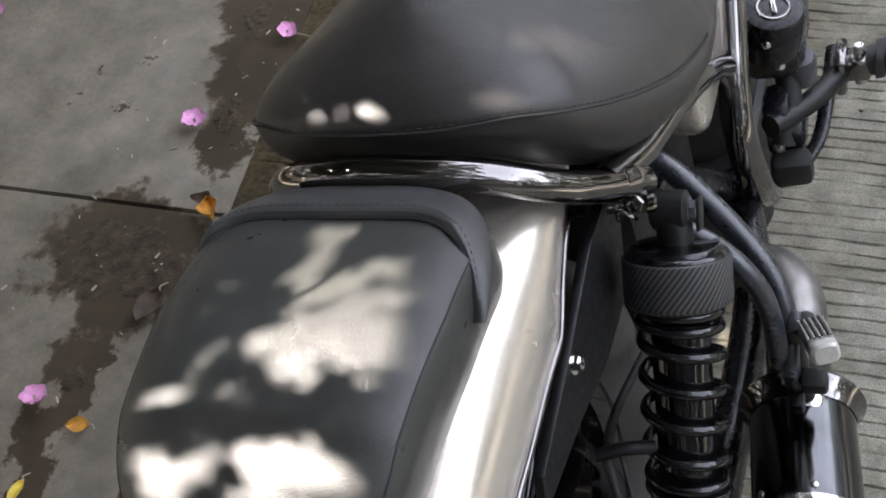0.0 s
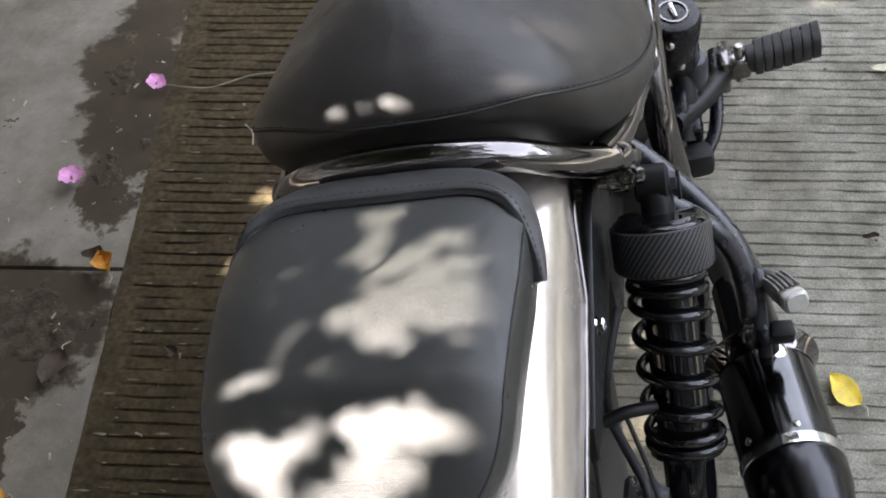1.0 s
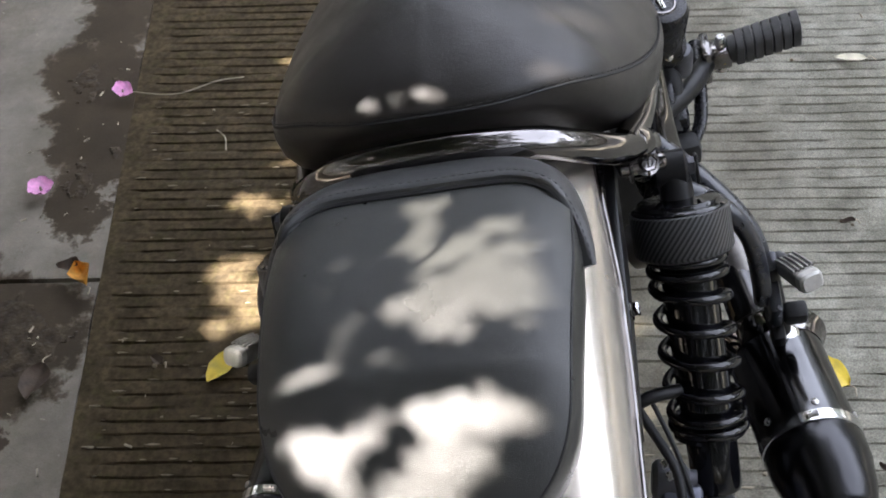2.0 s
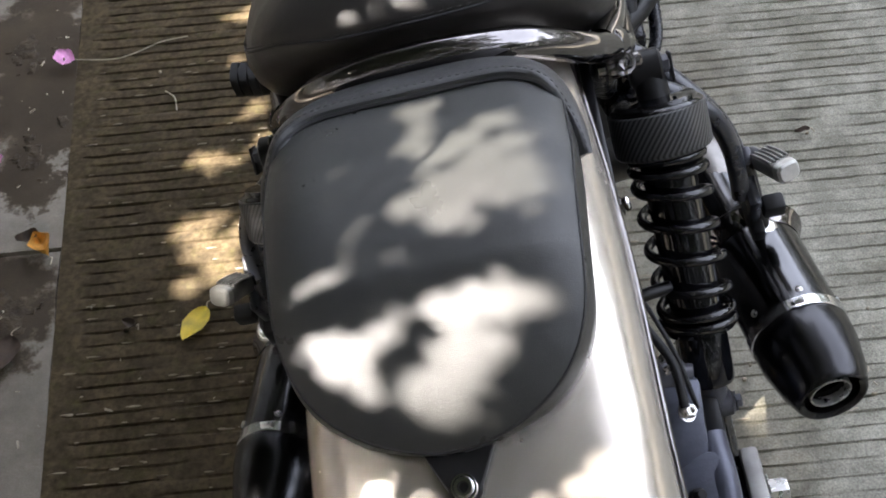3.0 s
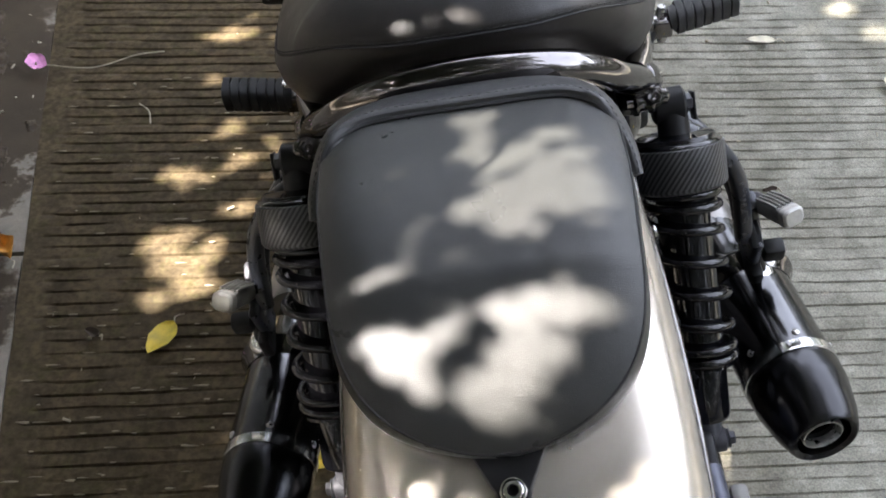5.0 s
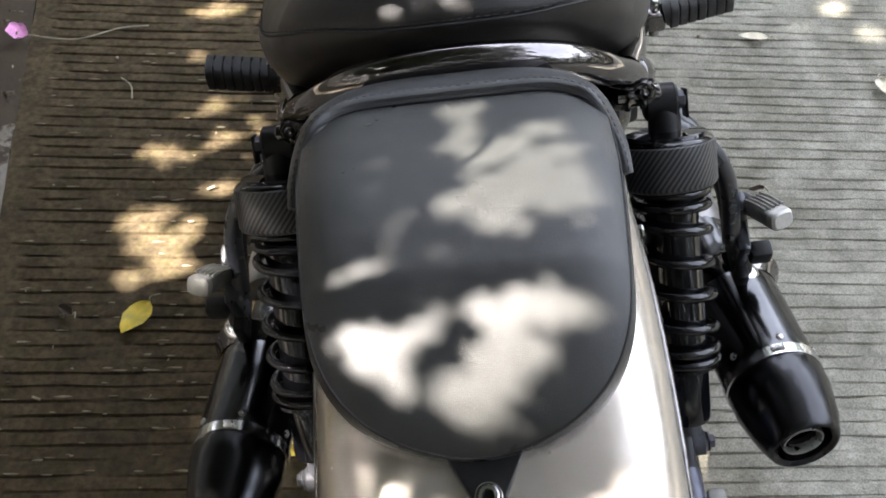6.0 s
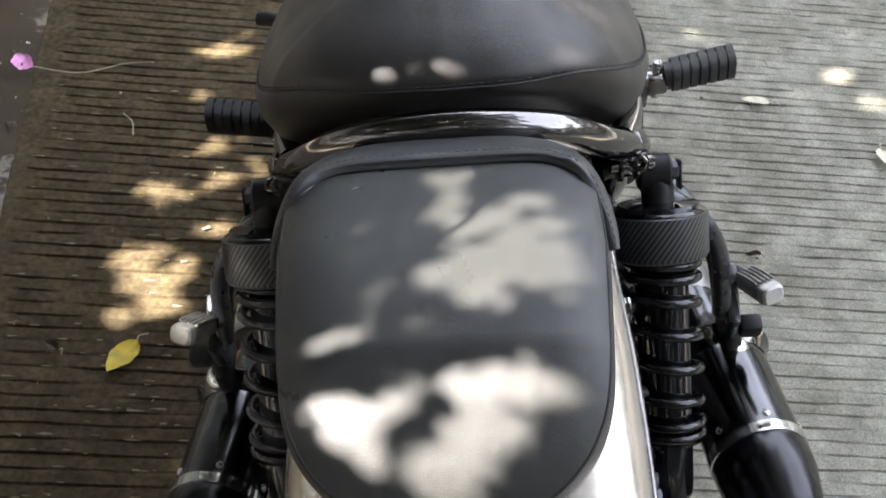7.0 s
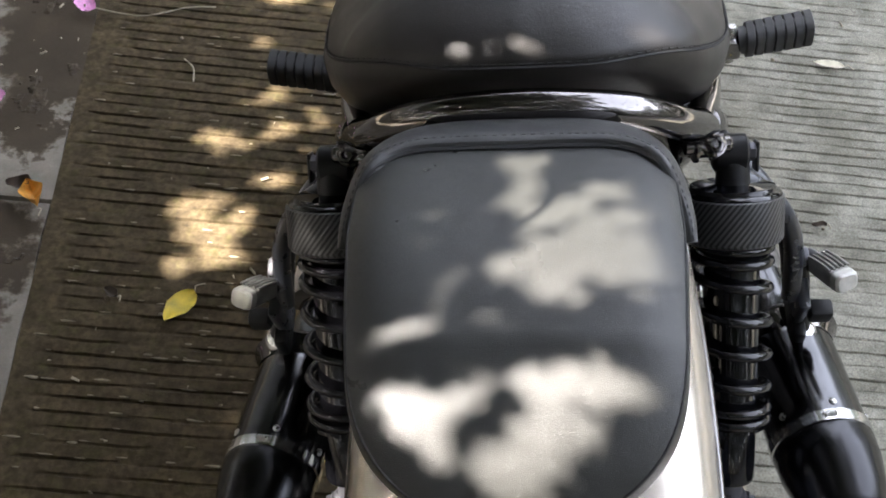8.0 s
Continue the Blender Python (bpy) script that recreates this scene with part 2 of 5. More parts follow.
# ---------------------------------------------------------------- mesh tools
def mesh_of(name, verts, faces, material, smooth=True, uvs=None):
    me = bpy.data.meshes.new(name)
    me.from_pydata([tuple(v) for v in verts], [], faces)
    if uvs is not None:
        lay = me.uv_layers.new(name="UVMap")
        for loop in me.loops:
            lay.data[loop.index].uv = uvs[loop.vertex_index]
    me.materials.append(material)
    if smooth:
        me.polygons.foreach_set("use_smooth", [True] * len(me.polygons))
        me.set_sharp_from_angle(angle=radians(38))
    me.update()
    return me


def part(name, geo, material, parent=None, label="", smooth=True):
    """One mesh object from (verts, faces[, uvs]) under a thing or a part."""
    ob = new(name, mesh_of(name, geo[0], geo[1], material, smooth, geo[2] if len(geo) > 2 else None))
    ob.parent = parent
    return tagged(ob, label) if label else ob


def join(*geos):
    verts, faces = [], []
    for g in geos:
        n = len(verts)
        verts += list(g[0])
        faces += [tuple(i + n for i in f) for f in g[1]]
    return verts, faces


def loft(rings, closed=True, caps=True, loop=False):
    """Skin through rings of equal length."""
    n = len(rings[0])
    verts = [Vector(p) for r in rings for p in r]
    faces = []
    rows = len(rings)
    for i in range(rows if loop else rows - 1):
        a, b = i * n, ((i + 1) % rows) * n
        for j in range(n if closed else n - 1):
            k = (j + 1) % n
            faces.append((a + j, a + k, b + k, b + j))
    if caps and closed and not loop:
        faces.append(tuple(range(n - 1, -1, -1)))
        faces.append(tuple(range((rows - 1) * n, rows * n)))
    return verts, faces


def axes(d):
    d = Vector(d).normalized()
    s = d.cross(Vector((0, 0, 1)))
    s = s.normalized() if s.length > 1e-3 else Vector((1, 0, 0))
    return d, s, s.cross(d)


def lathe(a, b, profile, n=32, caps=True):
    """Turned piece along a to b; profile: (metres along, radius). With UV in metres."""
    a, b = Vector(a), Vector(b)
    d, s, u = axes(b - a)
    rings, uvs = [], []
    for h, r in profile:
        rings.append([a + d * h + (s * math.cos(2 * math.pi * i / n) + u * math.sin(2 * math.pi * i / n)) * r for i in range(n)])
        uvs += [(2 * math.pi * i / n * max(r, 0.02) if i <= n else 0, h) for i in range(n)]
    v, f = loft(rings, caps=caps)
    return v, f, uvs


def smooth_path(pts, per=8):
    """Catmull-Rom through the points."""
    p = [Vector(q) for q in pts]
    p = [2 * p[0] - p[1]] + p + [2 * p[-1] - p[-2]]
    out = []
    for i in range(1, len(p) - 2):
        for k in range(per):
            t = k / per
            a, b, c, d = p[i - 1], p[i], p[i + 1], p[i + 2]
            out.append(0.5 * (2 * b + (c - a) * t + (2 * a - 5 * b + 4 * c - d) * t * t + (3 * b - a - 3 * c + d) * t ** 3))
    return out + [p[-2]]


def both_sides(right, per):
    run = smooth_path(right, per)
    return [Vector((-p.x, p.y, p.z)) for p in reversed(run[1:])] + run


def tube(pts, r, n=14, per=8, flat=1.0, curve=True):
    """A bar along the points; r: one radius or a function of 0 to 1; flat: height to width."""
    path = smooth_path(pts, per) if curve else [Vector(q) for q in pts]
    rings, up = [], None
    for i, p in enumerate(path):
        t = (path[min(i + 1, len(path) - 1)] - path[max(i - 1, 0)]).normalized()
        if up is None:
            up = axes(t)[2]
        up = (up - t * up.dot(t)).normalized()
        s = t.cross(up)
        q = r(i / (len(path) - 1)) if callable(r) else r
        rings.append([p + (s * math.cos(2 * math.pi * j / n) + up * math.sin(2 * math.pi * j / n) * flat) * q for j in range(n)])
    return loft(rings)


def block(size, at=(0, 0, 0), turn=(0, 0, 0), bevel=0.004, seg=2):
    """A box with rounded edges."""
    bm = bmesh.new()
    bmesh.ops.create_cube(bm, size=1.0, matrix=Matrix.Diagonal((*size, 1)))
    bmesh.ops.bevel(bm, geom=bm.edges[:], offset=min(bevel, min(size) * 0.45), segments=seg, affect="EDGES", profile=0.5)
    m = pose(*at, *turn)
    bm.verts.index_update()
    v = [m @ q.co for q in bm.verts]
    f = [tuple(q.index for q in x.verts) for x in bm.faces]
    bm.free()
    return v, f


def plate(outline, thick, m=None, bevel=0.0015):
    """A flat shape in its x, y with thickness and softened rims, at the pose m."""
    n = len(outline)
    c = Vector((sum(p[0] for p in outline) / n, sum(p[1] for p in outline) / n, 0))
    rings = []
    for z, k in ((0, bevel), (bevel, 0), (thick - bevel, 0), (thick, bevel)):
        ring = []
        for p in outline:
            q = Vector((p[0], p[1], 0)) - c
            ring.append(c + q * (1 - k / max(q.length, 1e-4)) + Vector((0, 0, z)))
        rings.append(ring)
    v, f = loft(rings)
    return ([m @ q for q in v] if m else v), f


def bolt(at, along, r=0.007, h=0.006, hexed=True):
    """A bolt head on a washer."""
    at = Vector(at)
    d = Vector(along).normalized()
    a = lathe(at, at + d, [(0, r * 1.35), (0.0012, r * 1.35), (0.0012, r)], 20)
    b = lathe(at + d * 0.001, at + d * 2, [(0, r), (h * 0.8, r), (h, r * 0.8), (h, r * 0.5), (h * 0.55, r * 0.45)], 6 if hexed else 18)
    return join(a[:2], b[:2])


# ---------------------------------------------------------------- ground
GROOVE_TURN = -23.2
PITCH = 0.02158
to_groove = pose(0, 0, 0, 0, 0, GROOVE_TURN).inverted()


def kerb_u(v):
    return -0.8753 - 0.1195 * (v - 1.2)


def groove_v(k):
    """Where the k-th raked groove begins, along the pavement."""
    return -0.7058 + PITCH * k + 0.0008 * math.sin(k * 12.9898)


def fanned(u, v):
    """Fans the grooves a little to fit the camera's view."""
    return v - 0.0565 * (u + 0.75) * (v - 0.92)


def grooved_pavement():
    us_n, rows = 300, []
    u1 = 2.5
    offs = ((0.0, 0.0), (0.0013, 0.9), (0.0042, 1.0), (0.0060, -0.10), (0.0100, 0.0), (0.0155, 0.0))
    for k in range(180):
        for o, d in offs:
            rows.append((groove_v(k) + o, d, k, o))
    verts, faces = [], []
    for y, d, k, o in rows:
        ua = kerb_u(y)
        for i in range(us_n):
            f = i / (us_n - 1)
            x = ua + (u1 - ua) * f
            wob = 0.0021 * noise.noise((x * 9, k * 3.1, 0)) + 0.0008 * noise.noise((x * 55, k * 1.7, 4)) + 0.003 * noise.noise((x * 2.2, k * 0.35, 5))
            keep = min(1, max(0, (0.72 - 0.16 * min(1, max(0, (x + 0.45) / 0.5))) + 1.15 * noise.noise((x * 13, k * 2.3, 9)) + 0.7 * noise.noise((x * 37, k * 5.1, 6)) + 0.5 * noise.noise((x * 1.7, y * 1.7, 3))))
            keep *= 1 - 0.3 * min(1, max(0, (x + 0.42) / 0.45)) * min(1, max(0, 0.75 + 0.9 * noise.noise((x * 3.1, y * 4.3, 7))))
            keep *= min(1, max(0, (x - ua - 0.034 - 0.05 * noise.noise((k * 1.7, 0, 0))) / 0.02))
            z = 0.0011 * noise.noise((x * 14, y * 40, 1)) + 0.002 * noise.noise((x * 1.5, y * 1.5, 2))
            z -= d * keep * (0.0042 + 0.0005 * min(1, max(0, (x + 0.45) / 0.45)) if d > 0 else 0.009 * max(0, noise.noise((x * 30, k * 3.7, 2))))
            if d > 0:
                wob += (0.0012 if o > 0.002 else -0.0006) * max(0, noise.noise((x * 6, k * 2.9, 13))) * min(1, max(0, (x + 0.45) / 0.5)) + 0.0015 * noise.noise((x * 26, y * 900, 11))
            verts.append((x, fanned(x, y) + wob, z - 0.001))
    for r in range(len(rows) - 1):
        a = r * us_n
        for i in range(us_n - 1):
            faces.append((a + i, a + i + 1, a + us_n + i + 1, a + us_n + i))
    ob = part("pavement", (verts, faces), GROOVED, None, "grey grooved concrete pavement, dirty brown and painted darker towards its edge")
    ob.matrix_basis = pose(0, 0, 0, 0, 0, GROOVE_TURN)
    return tagged(ob, category="pavement", kind="structure")


grooved_pavement()


def far_ground():
    n = 40
    ring = []
    for r in (0.0, 4.0, 12.0, 40.0, 150.0, 900.0):
        ring.append([(r * math.cos(2 * math.pi * i / n), r * math.sin(2 * math.pi * i / n), -0.02) for i in range(n)])
    ob = part("ground", loft(ring[1:], caps=False), GROUND, None, "plain grey concrete ground reaching far away")
    inner = part("ground", loft([ring[1], [(0, 0, -0.02)] * n], caps=False), GROUND, None, "plain grey concrete ground under the pavement")
    tagged(ob, category="ground", kind="structure"), tagged(inner, category="ground", kind="structure")


far_ground()


def slab(va, vb, width, seed):
    """One panel of the smooth concrete strip along the pavement's edge."""
    nu, nv = 40, 60
    rings = []
    for j in range(nv + 1):
        v = va + (vb - va) * j / nv
        row = []
        for i in range(nu + 1):
            f = i / nu
            edge = 0.004 * noise.noise((v * 11, seed, 0)) + 0.0025 * noise.noise((v * 40, seed, 4))
            u = kerb_u(v) - 0.0008 - width * (1 - f) + edge * f
            drop = 0.003 * max(0, 1 - min(f * width, (1 - f) * width, v - va, vb - v) / 0.006) ** 2
            row.append((u, v, 0.0012 + 0.0016 * noise.noise((u * 2.4, v * 2.4, seed)) - drop))
        rings.append(row)
    top = loft(rings, closed=False, caps=False)
    n = nu + 1
    rim = [rings[0][i] for i in range(n)] + [rings[j][nu] for j in range(1, nv + 1)] + [rings[nv][i] for i in range(nu - 1, -1, -1)] + [rings[j][0] for j in range(nv - 1, 0, -1)]
    low = [(x, y, -0.018) for x, y, z in rim]
    side = loft([rim, low], caps=False)
    return join(top, side)


slab_strip = tagged(new("concrete_strip"), "smooth grey concrete strip stained with mud beside grooved paving", "pavement", kind="structure")
slab_strip.matrix_basis = pose(0, 0, 0, 0, 0, GROOVE_TURN)
JOINT = 1.0788
part("slab", slab(-0.7, JOINT - 0.0045, 1.6, 1.3), SLAB, slab_strip)
part("slab", slab(JOINT + 0.0045, 3.1, 1.6, 7.7), SLAB, slab_strip)


def mud_patch():
    """A thin crust of mud over the strip's edge, thicker at its middle."""
    nu, nv = 130, 230
    blobs = ((-1.033, 0.976, 0.12, 0.10, 0.62), (-0.953, 0.949, 0.08, 0.08, 0.5), (-0.936, 1.332, 0.05, 0.13, 0.42), (-0.995, 1.554, 0.07, 0.07, 0.40), (-0.968, 0.733, 0.03, 0.06, 0.42))
    verts, faces, index = [], [], {}
    grid = {}
    for j in range(nv):
        for i in range(nu):
            v = 0.45 + 1.95 * j / (nv - 1)
            u = kerb_u(v) - 0.003 - 0.42 * (1 - i / (nu - 1))
            h = max(a * math.exp(-((u - bu) / su) ** 2 - ((v - bv) / sv) ** 2) for bu, bv, su, sv, a in blobs)
            h += 0.26 * noise.noise((u * 9, v * 9, 0)) + 0.16 * noise.noise((u * 24, v * 24, 3)) + 0.12 * noise.noise((u * 60, v * 60, 3)) - 0.33
            if h > 0:
                z = 0.0022 + min(h, 0.5) * 0.008 + min(1, h * 5) * (0.0015 * noise.noise((u * 40, v * 40, 8)) + 0.003 * max(0, noise.noise((u * 75, v * 75, 1))))
            else:
                z = -0.003
            grid[i, j] = (u, v, z, h)
    for j in range(nv - 1):
        for i in range(nu - 1):
            quad = ((i, j), (i + 1, j), (i + 1, j + 1), (i, j + 1))
            if max(grid[q][3] for q in quad) > 0:
                f = []
                for q in quad:
                    if q not in index:
                        index[q] = len(verts)
                        verts.append(grid[q][:3])
                    f.append(index[q])
                faces.append(tuple(f))
    ob = part("mud", (verts, faces), MUD, None, "dark brown damp mud crusted on the concrete strip")
    ob.matrix_basis = pose(0, 0, 0, 0, 0, GROOVE_TURN)
    tagged(ob, category="mud", kind="stuff")


mud_patch()

# ---------------------------------------------------------------- motorcycle
bike = tagged(new("motorcycle"), "champagne silver motorcycle with black leather seats leaning on its stand", "motorcycle")
BIKE = pose(0.1233, 0.6327, -0.0473, -2.88, -6.78, -20.84)
bike.matrix_basis = BIKE


def super_ring(n, fx, fy, p):
    """Unit rounded rectangle points."""
    out = []
    for i in range(n):
        a = 2 * math.pi * i / n
        c, s = math.cos(a), math.sin(a)
        out.append((fx * math.copysign(abs(c) ** (2 / p), c), fy * math.copysign(abs(s) ** (2 / p), s)))
    return out


# rear fender: an arch round the wheel, its rolled edge a second, wavier curve
FEN_Y, FEN_Z, FEN_R = -0.183, 0.325, 0.40
EDGE_A = (-30, -24, -14, 0, 20, 39, 60, 90)
EDGE_R = (0.412, 0.388, 0.337, 0.332, 0.338, 0.315, 0.306, 0.304)
EDGE_X = (0.096, 0.102, 0.109, 0.1112, 0.1105, 0.113, 0.113, 0.112)


def fender_point(a, w, lift=0.0):
    """a: degrees back from the top of the arch; w: -1 to 1 across; lift above the paint."""
    half = float(np.interp(a, EDGE_A, EDGE_X))
    top = FEN_R + 0.052 * min(1, max(0, (-a - 8) / 22)) ** 1.5
    e = min(1.0, abs(w))
    x = half * math.sin(e * math.pi / 2)
    r = top - (top - float(np.interp(a, EDGE_A, EDGE_R))) * (1 - math.cos(e * math.pi / 2)) ** 2.1 + lift
    b = radians(a)
    return Vector((math.copysign(x + lift * e ** 3, w), FEN_Y - r * math.sin(b), FEN_Z + r * math.cos(b)))


def rear_fender():
    na, nw = 60, 40
    out, inn = [], []
    for i in range(na + 1):
        a = -30 + 117 * i / na
        out.append([fender_point(a, -1 + 2 * j / nw) for j in range(nw + 1)])
        inn.append([fender_point(a, -1 + 2 * j / nw, -0.003) for j in range(nw + 1)])
    rings = [o + list(reversed(k)) for o, k in zip(out, inn)]
    fender = part("rear_fender", loft(rings), PAINT, bike, "champagne silver painted rear fender")
    for s in (-1, 1):
        part("edge_bead", tube([fender_point(-30 + 117 * i / 30, s) + Vector((s * 0.0012, 0, 0)) for i in range(31)], 0.0028, 10, 2), DARK_CHROME, fender, "bright rolled fender edge")
    return fender


fender = rear_fender()


# pillion pad on the fender
PAD_Y0, PAD_Y1 = -0.0721, -0.3311
PAD_X = -0.007  # the pad sits a little to the left on the fender


def pad_half(f):
    """Half width at f from front to back, 0 to 1."""
    front = 1 - min(1, max(0, f / 0.17))
    back = max(0, (f - 0.654) / 0.346)
    w = 0.0970 - 0.042 * (1 - math.sqrt(1 - front ** 2))
    return w * math.sqrt(max(0, 1 - back ** 3.5)) * (1 - 0.2 * max(0, f - 0.4))


def pad_base(y):
    return FEN_Z + math.sqrt(FEN_R ** 2 - (y - FEN_Y) ** 2)


def pad_top(x, y):
    f = (y - PAD_Y0) / (PAD_Y1 - PAD_Y0)
    w = max(pad_half(f), 1e-4)
    e = min(1, abs(x) / w)
    b = min(1, max(0, f) / 0.05)
    f = min(1, max(0, f))
    rear = min(1, (1 - f) / 0.3) ** 0.6
    return pad_base(y) + 0.0152 + (0.0307 + 0.012 * (1 - e ** (8.0 - 3.5 * f))) * rear * (0.8 + 0.2 * b) + 0.004 * math.sin(math.pi * f)


def pillion_pad():
    nf, nw = 56, 36
    top = []
    for i in range(nf + 1):
        f = i / nf
        f = 1 - (1 - f) ** 1.35 if f > 0 else 0
        f = min(f, 0.9995)
        y = PAD_Y0 + (PAD_Y1 - PAD_Y0) * f
        w = pad_half(f)
        top.append([Vector((w * math.sin(math.pi / 2 * (-1 + 2 * j / nw)), y, 0)) for j in range(nw + 1)])
    rings = []
    for row in top:
        r = [Vector((p.x, p.y, pad_top(p.x, p.y))) for p in row]
        y = row[0].y
        side_r = []
        for k in (0.12, 0.35, 0.7, 1.0):
            tuck = max(0, (y - PAD_Y0) / (PAD_Y1 - PAD_Y0) - 0.5) / 0.5
            side_r.append(Vector((row[-1].x * (1 + 0.05 * math.sin(k * math.pi) - 0.015 * k * k), y + 0.016 * tuck * k * k, pad_top(row[-1].x, y) - k * (pad_top(row[-1].x, y) - pad_base(y) + 0.006))))
        side_l = [Vector((-p.x, p.y, p.z)) for p in reversed(side_r)]
        rings.append(side_l + r + side_r)
    pad = part("pillion_pad", loft(rings), LEATHER, bike, "black grained leather pillion pad")
    pad.matrix_basis = pose(PAD_X, 0, 0)
    rim = []
    for row in top[2:]:
        rim.append((row[-1].x, row[-1].y))
    right = [Vector((x * 1.004, y, pad_top(x, y) - 0.001)) for x, y in rim]
    line = right + [Vector((-p.x, p.y, p.z)) for p in reversed(right)]
    line = [p for i, p in enumerate(line) if i == 0 or (p - line[i - 1]).length > 0.003]
    part("welt", tube(line, 0.0010, 6, 2), THREAD, pad, "thin sewn welt round the pad")
    stitches = []
    run = smooth_path(line, 6)
    gap = 0.0
    for i in range(1, len(run)):
        gap += (run[i] - run[i - 1]).length
        if gap > 0.0062:
            gap = 0
            d = (run[min(i + 1, len(run) - 1)] - run[i - 1]).normalized()
            q = run[i] + Vector((-0.0035 * math.copysign(1, run[i].x) if abs(run[i].x) > 0.03 else 0, 0.003 if run[i].y < -0.3 else 0, 0.0016))
            stitches.append(tube([q - d * 0.0018, q, q + d * 0.0018], 0.0005, 5, 1, curve=False))
    st = part("stitching", join(*stitches), THREAD, pad, "black stitching along the welt")
    st["kind"] = "stuff"
    return pad


pad = pillion_pad()


def pad_strap():
    """The band sewn across the pad's front end, bent down over both flanks and swept back there."""
    inner = [(0.0, -0.1050, 0.7765), (0.035, -0.1050, 0.7760), (0.060, -0.1065, 0.7745), (0.0755, -0.1125, 0.7725), (0.0865, -0.123, 0.7690), (0.0945, -0.138, 0.7630), (0.0985, -0.151, 0.7545), (0.0998, -0.160, 0.7470)]
    outer = [(0.0, -0.0640, 0.7580), (0.030, -0.0645, 0.7580), (0.055, -0.0680, 0.7578), (0.0755, -0.0765, 0.7575), (0.0895, -0.092, 0.7570), (0.0980, -0.113, 0.7550), (0.1015, -0.136, 0.7500), (0.1020, -0.157, 0.7430)]
    inner = [(x, y, max(z, pad_top(min(x, 0.0905), y) + 0.0004) if y > -0.13 else z) for x, y, z in inner]
    runs = [both_sides([Vector(p) for p in row], 6) for row in (inner, outer)]
    rings = []
    for i, (p, q) in enumerate(zip(*runs)):
        along = (runs[0][min(i + 1, len(runs[0]) - 1)] - runs[0][max(i - 1, 0)]).normalized()
        across = q - p
        up = along.cross(across).normalized()
        up = up if up.z > 0 or abs(up.x) > 0.5 and up.x * p.x > 0 else -up
        ring = [p - up * 0.004, p + up * 0.0046, p + across * 0.035 + up * 0.0062]
        ring += [p + across * k + up * (0.0062 + 0.0026 * math.sin(k * math.pi)) for k in (0.2, 0.4, 0.6, 0.8)]
        ring += [q + up * 0.0038, q + across.normalized() * 0.0014 - up * 0.001, q + across.normalized() * 0.0005 - up * 0.016 - Vector((0, 0, 0.004)), p - up * 0.012]
        rings.append(ring)
    part("front_band", loft(rings), LEATHER_BAND, pad, "black leather band sewn over the pad front")
    # thin black tube painting the shadow beneath the band's raised edge
    edge = [r[1] - (r[4] - r[1]).normalized() * 0.0018 - Vector((0, 0, 0.0042)) for r in rings[2:-2]]
    part("band_shadow_line", tube(edge, 0.0019, 6, 1), THREAD, pad, "dark line added for the shadow along the band")
    rows = []
    for k, m in ((2, 3), (7, 6)):
        run = smooth_path([r[k].lerp(r[m], 0.45) for r in rings[1:-1]], 3)
        run_len = 0.0
        for i in range(1, len(run)):
            run_len += (run[i] - run[i - 1]).length
            if run_len > 0.0045:
                run_len = 0.0
                d = (run[i] - run[i - 1]).normalized()
                rows.append(tube([run[i] - d * 0.0013, run[i], run[i] + d * 0.0013], 0.0005, 5, 1, curve=False))
    st = part("band_stitching", join(*rows), THREAD, pad, "two rows of black stitching")
    st["kind"] = "stuff"


pad_strap()


def rear_tab():
    ol = []
    for i in range(17):
        a = math.pi + math.pi * i / 16
        ol.append((0.0105 * math.cos(a), 0.0105 * math.sin(a)))
    ol = [(-0.027, 0.034)] + ol + [(0.027, 0.034)]
    y = -0.345
    slope = math.degrees(math.atan2(-(FEN_Y - y) / math.sqrt(FEN_R ** 2 - (y - FEN_Y) ** 2), 1))
    m = pose(0.001, y, pad_base(y) + 0.003, -slope, 0, 0)
    part("rear_tab", plate(ol, 0.004, m), SATIN_BLACK, pad, "black steel mounting tab")
    nrm = (m.to_3x3() @ Vector((0, 0, 1)))
    c = m @ Vector((0, 0, 0.004))
    # near-black lining: the recess's shade is put into its colour
    part("socket", lathe(c + nrm * 0.0016, c + nrm, [(0, 0.0005), (0.0002, 0.0031), (0.0036, 0.0033)], 6, False), BORE, pad)
    part("tab_screw", join(lathe(c, c + nrm, [(0, 0.0080), (0.002, 0.0080), (0.003, 0.0074), (0.003, 0.0066)], 28, False)[:2], lathe(c, c + nrm, [(0, 0.0062), (0.0035, 0.0062), (0.005, 0.0052), (0.005, 0.0034)], 24, False)[:2]), CHROME, pad, "chrome socket screw and washer")


rear_tab()


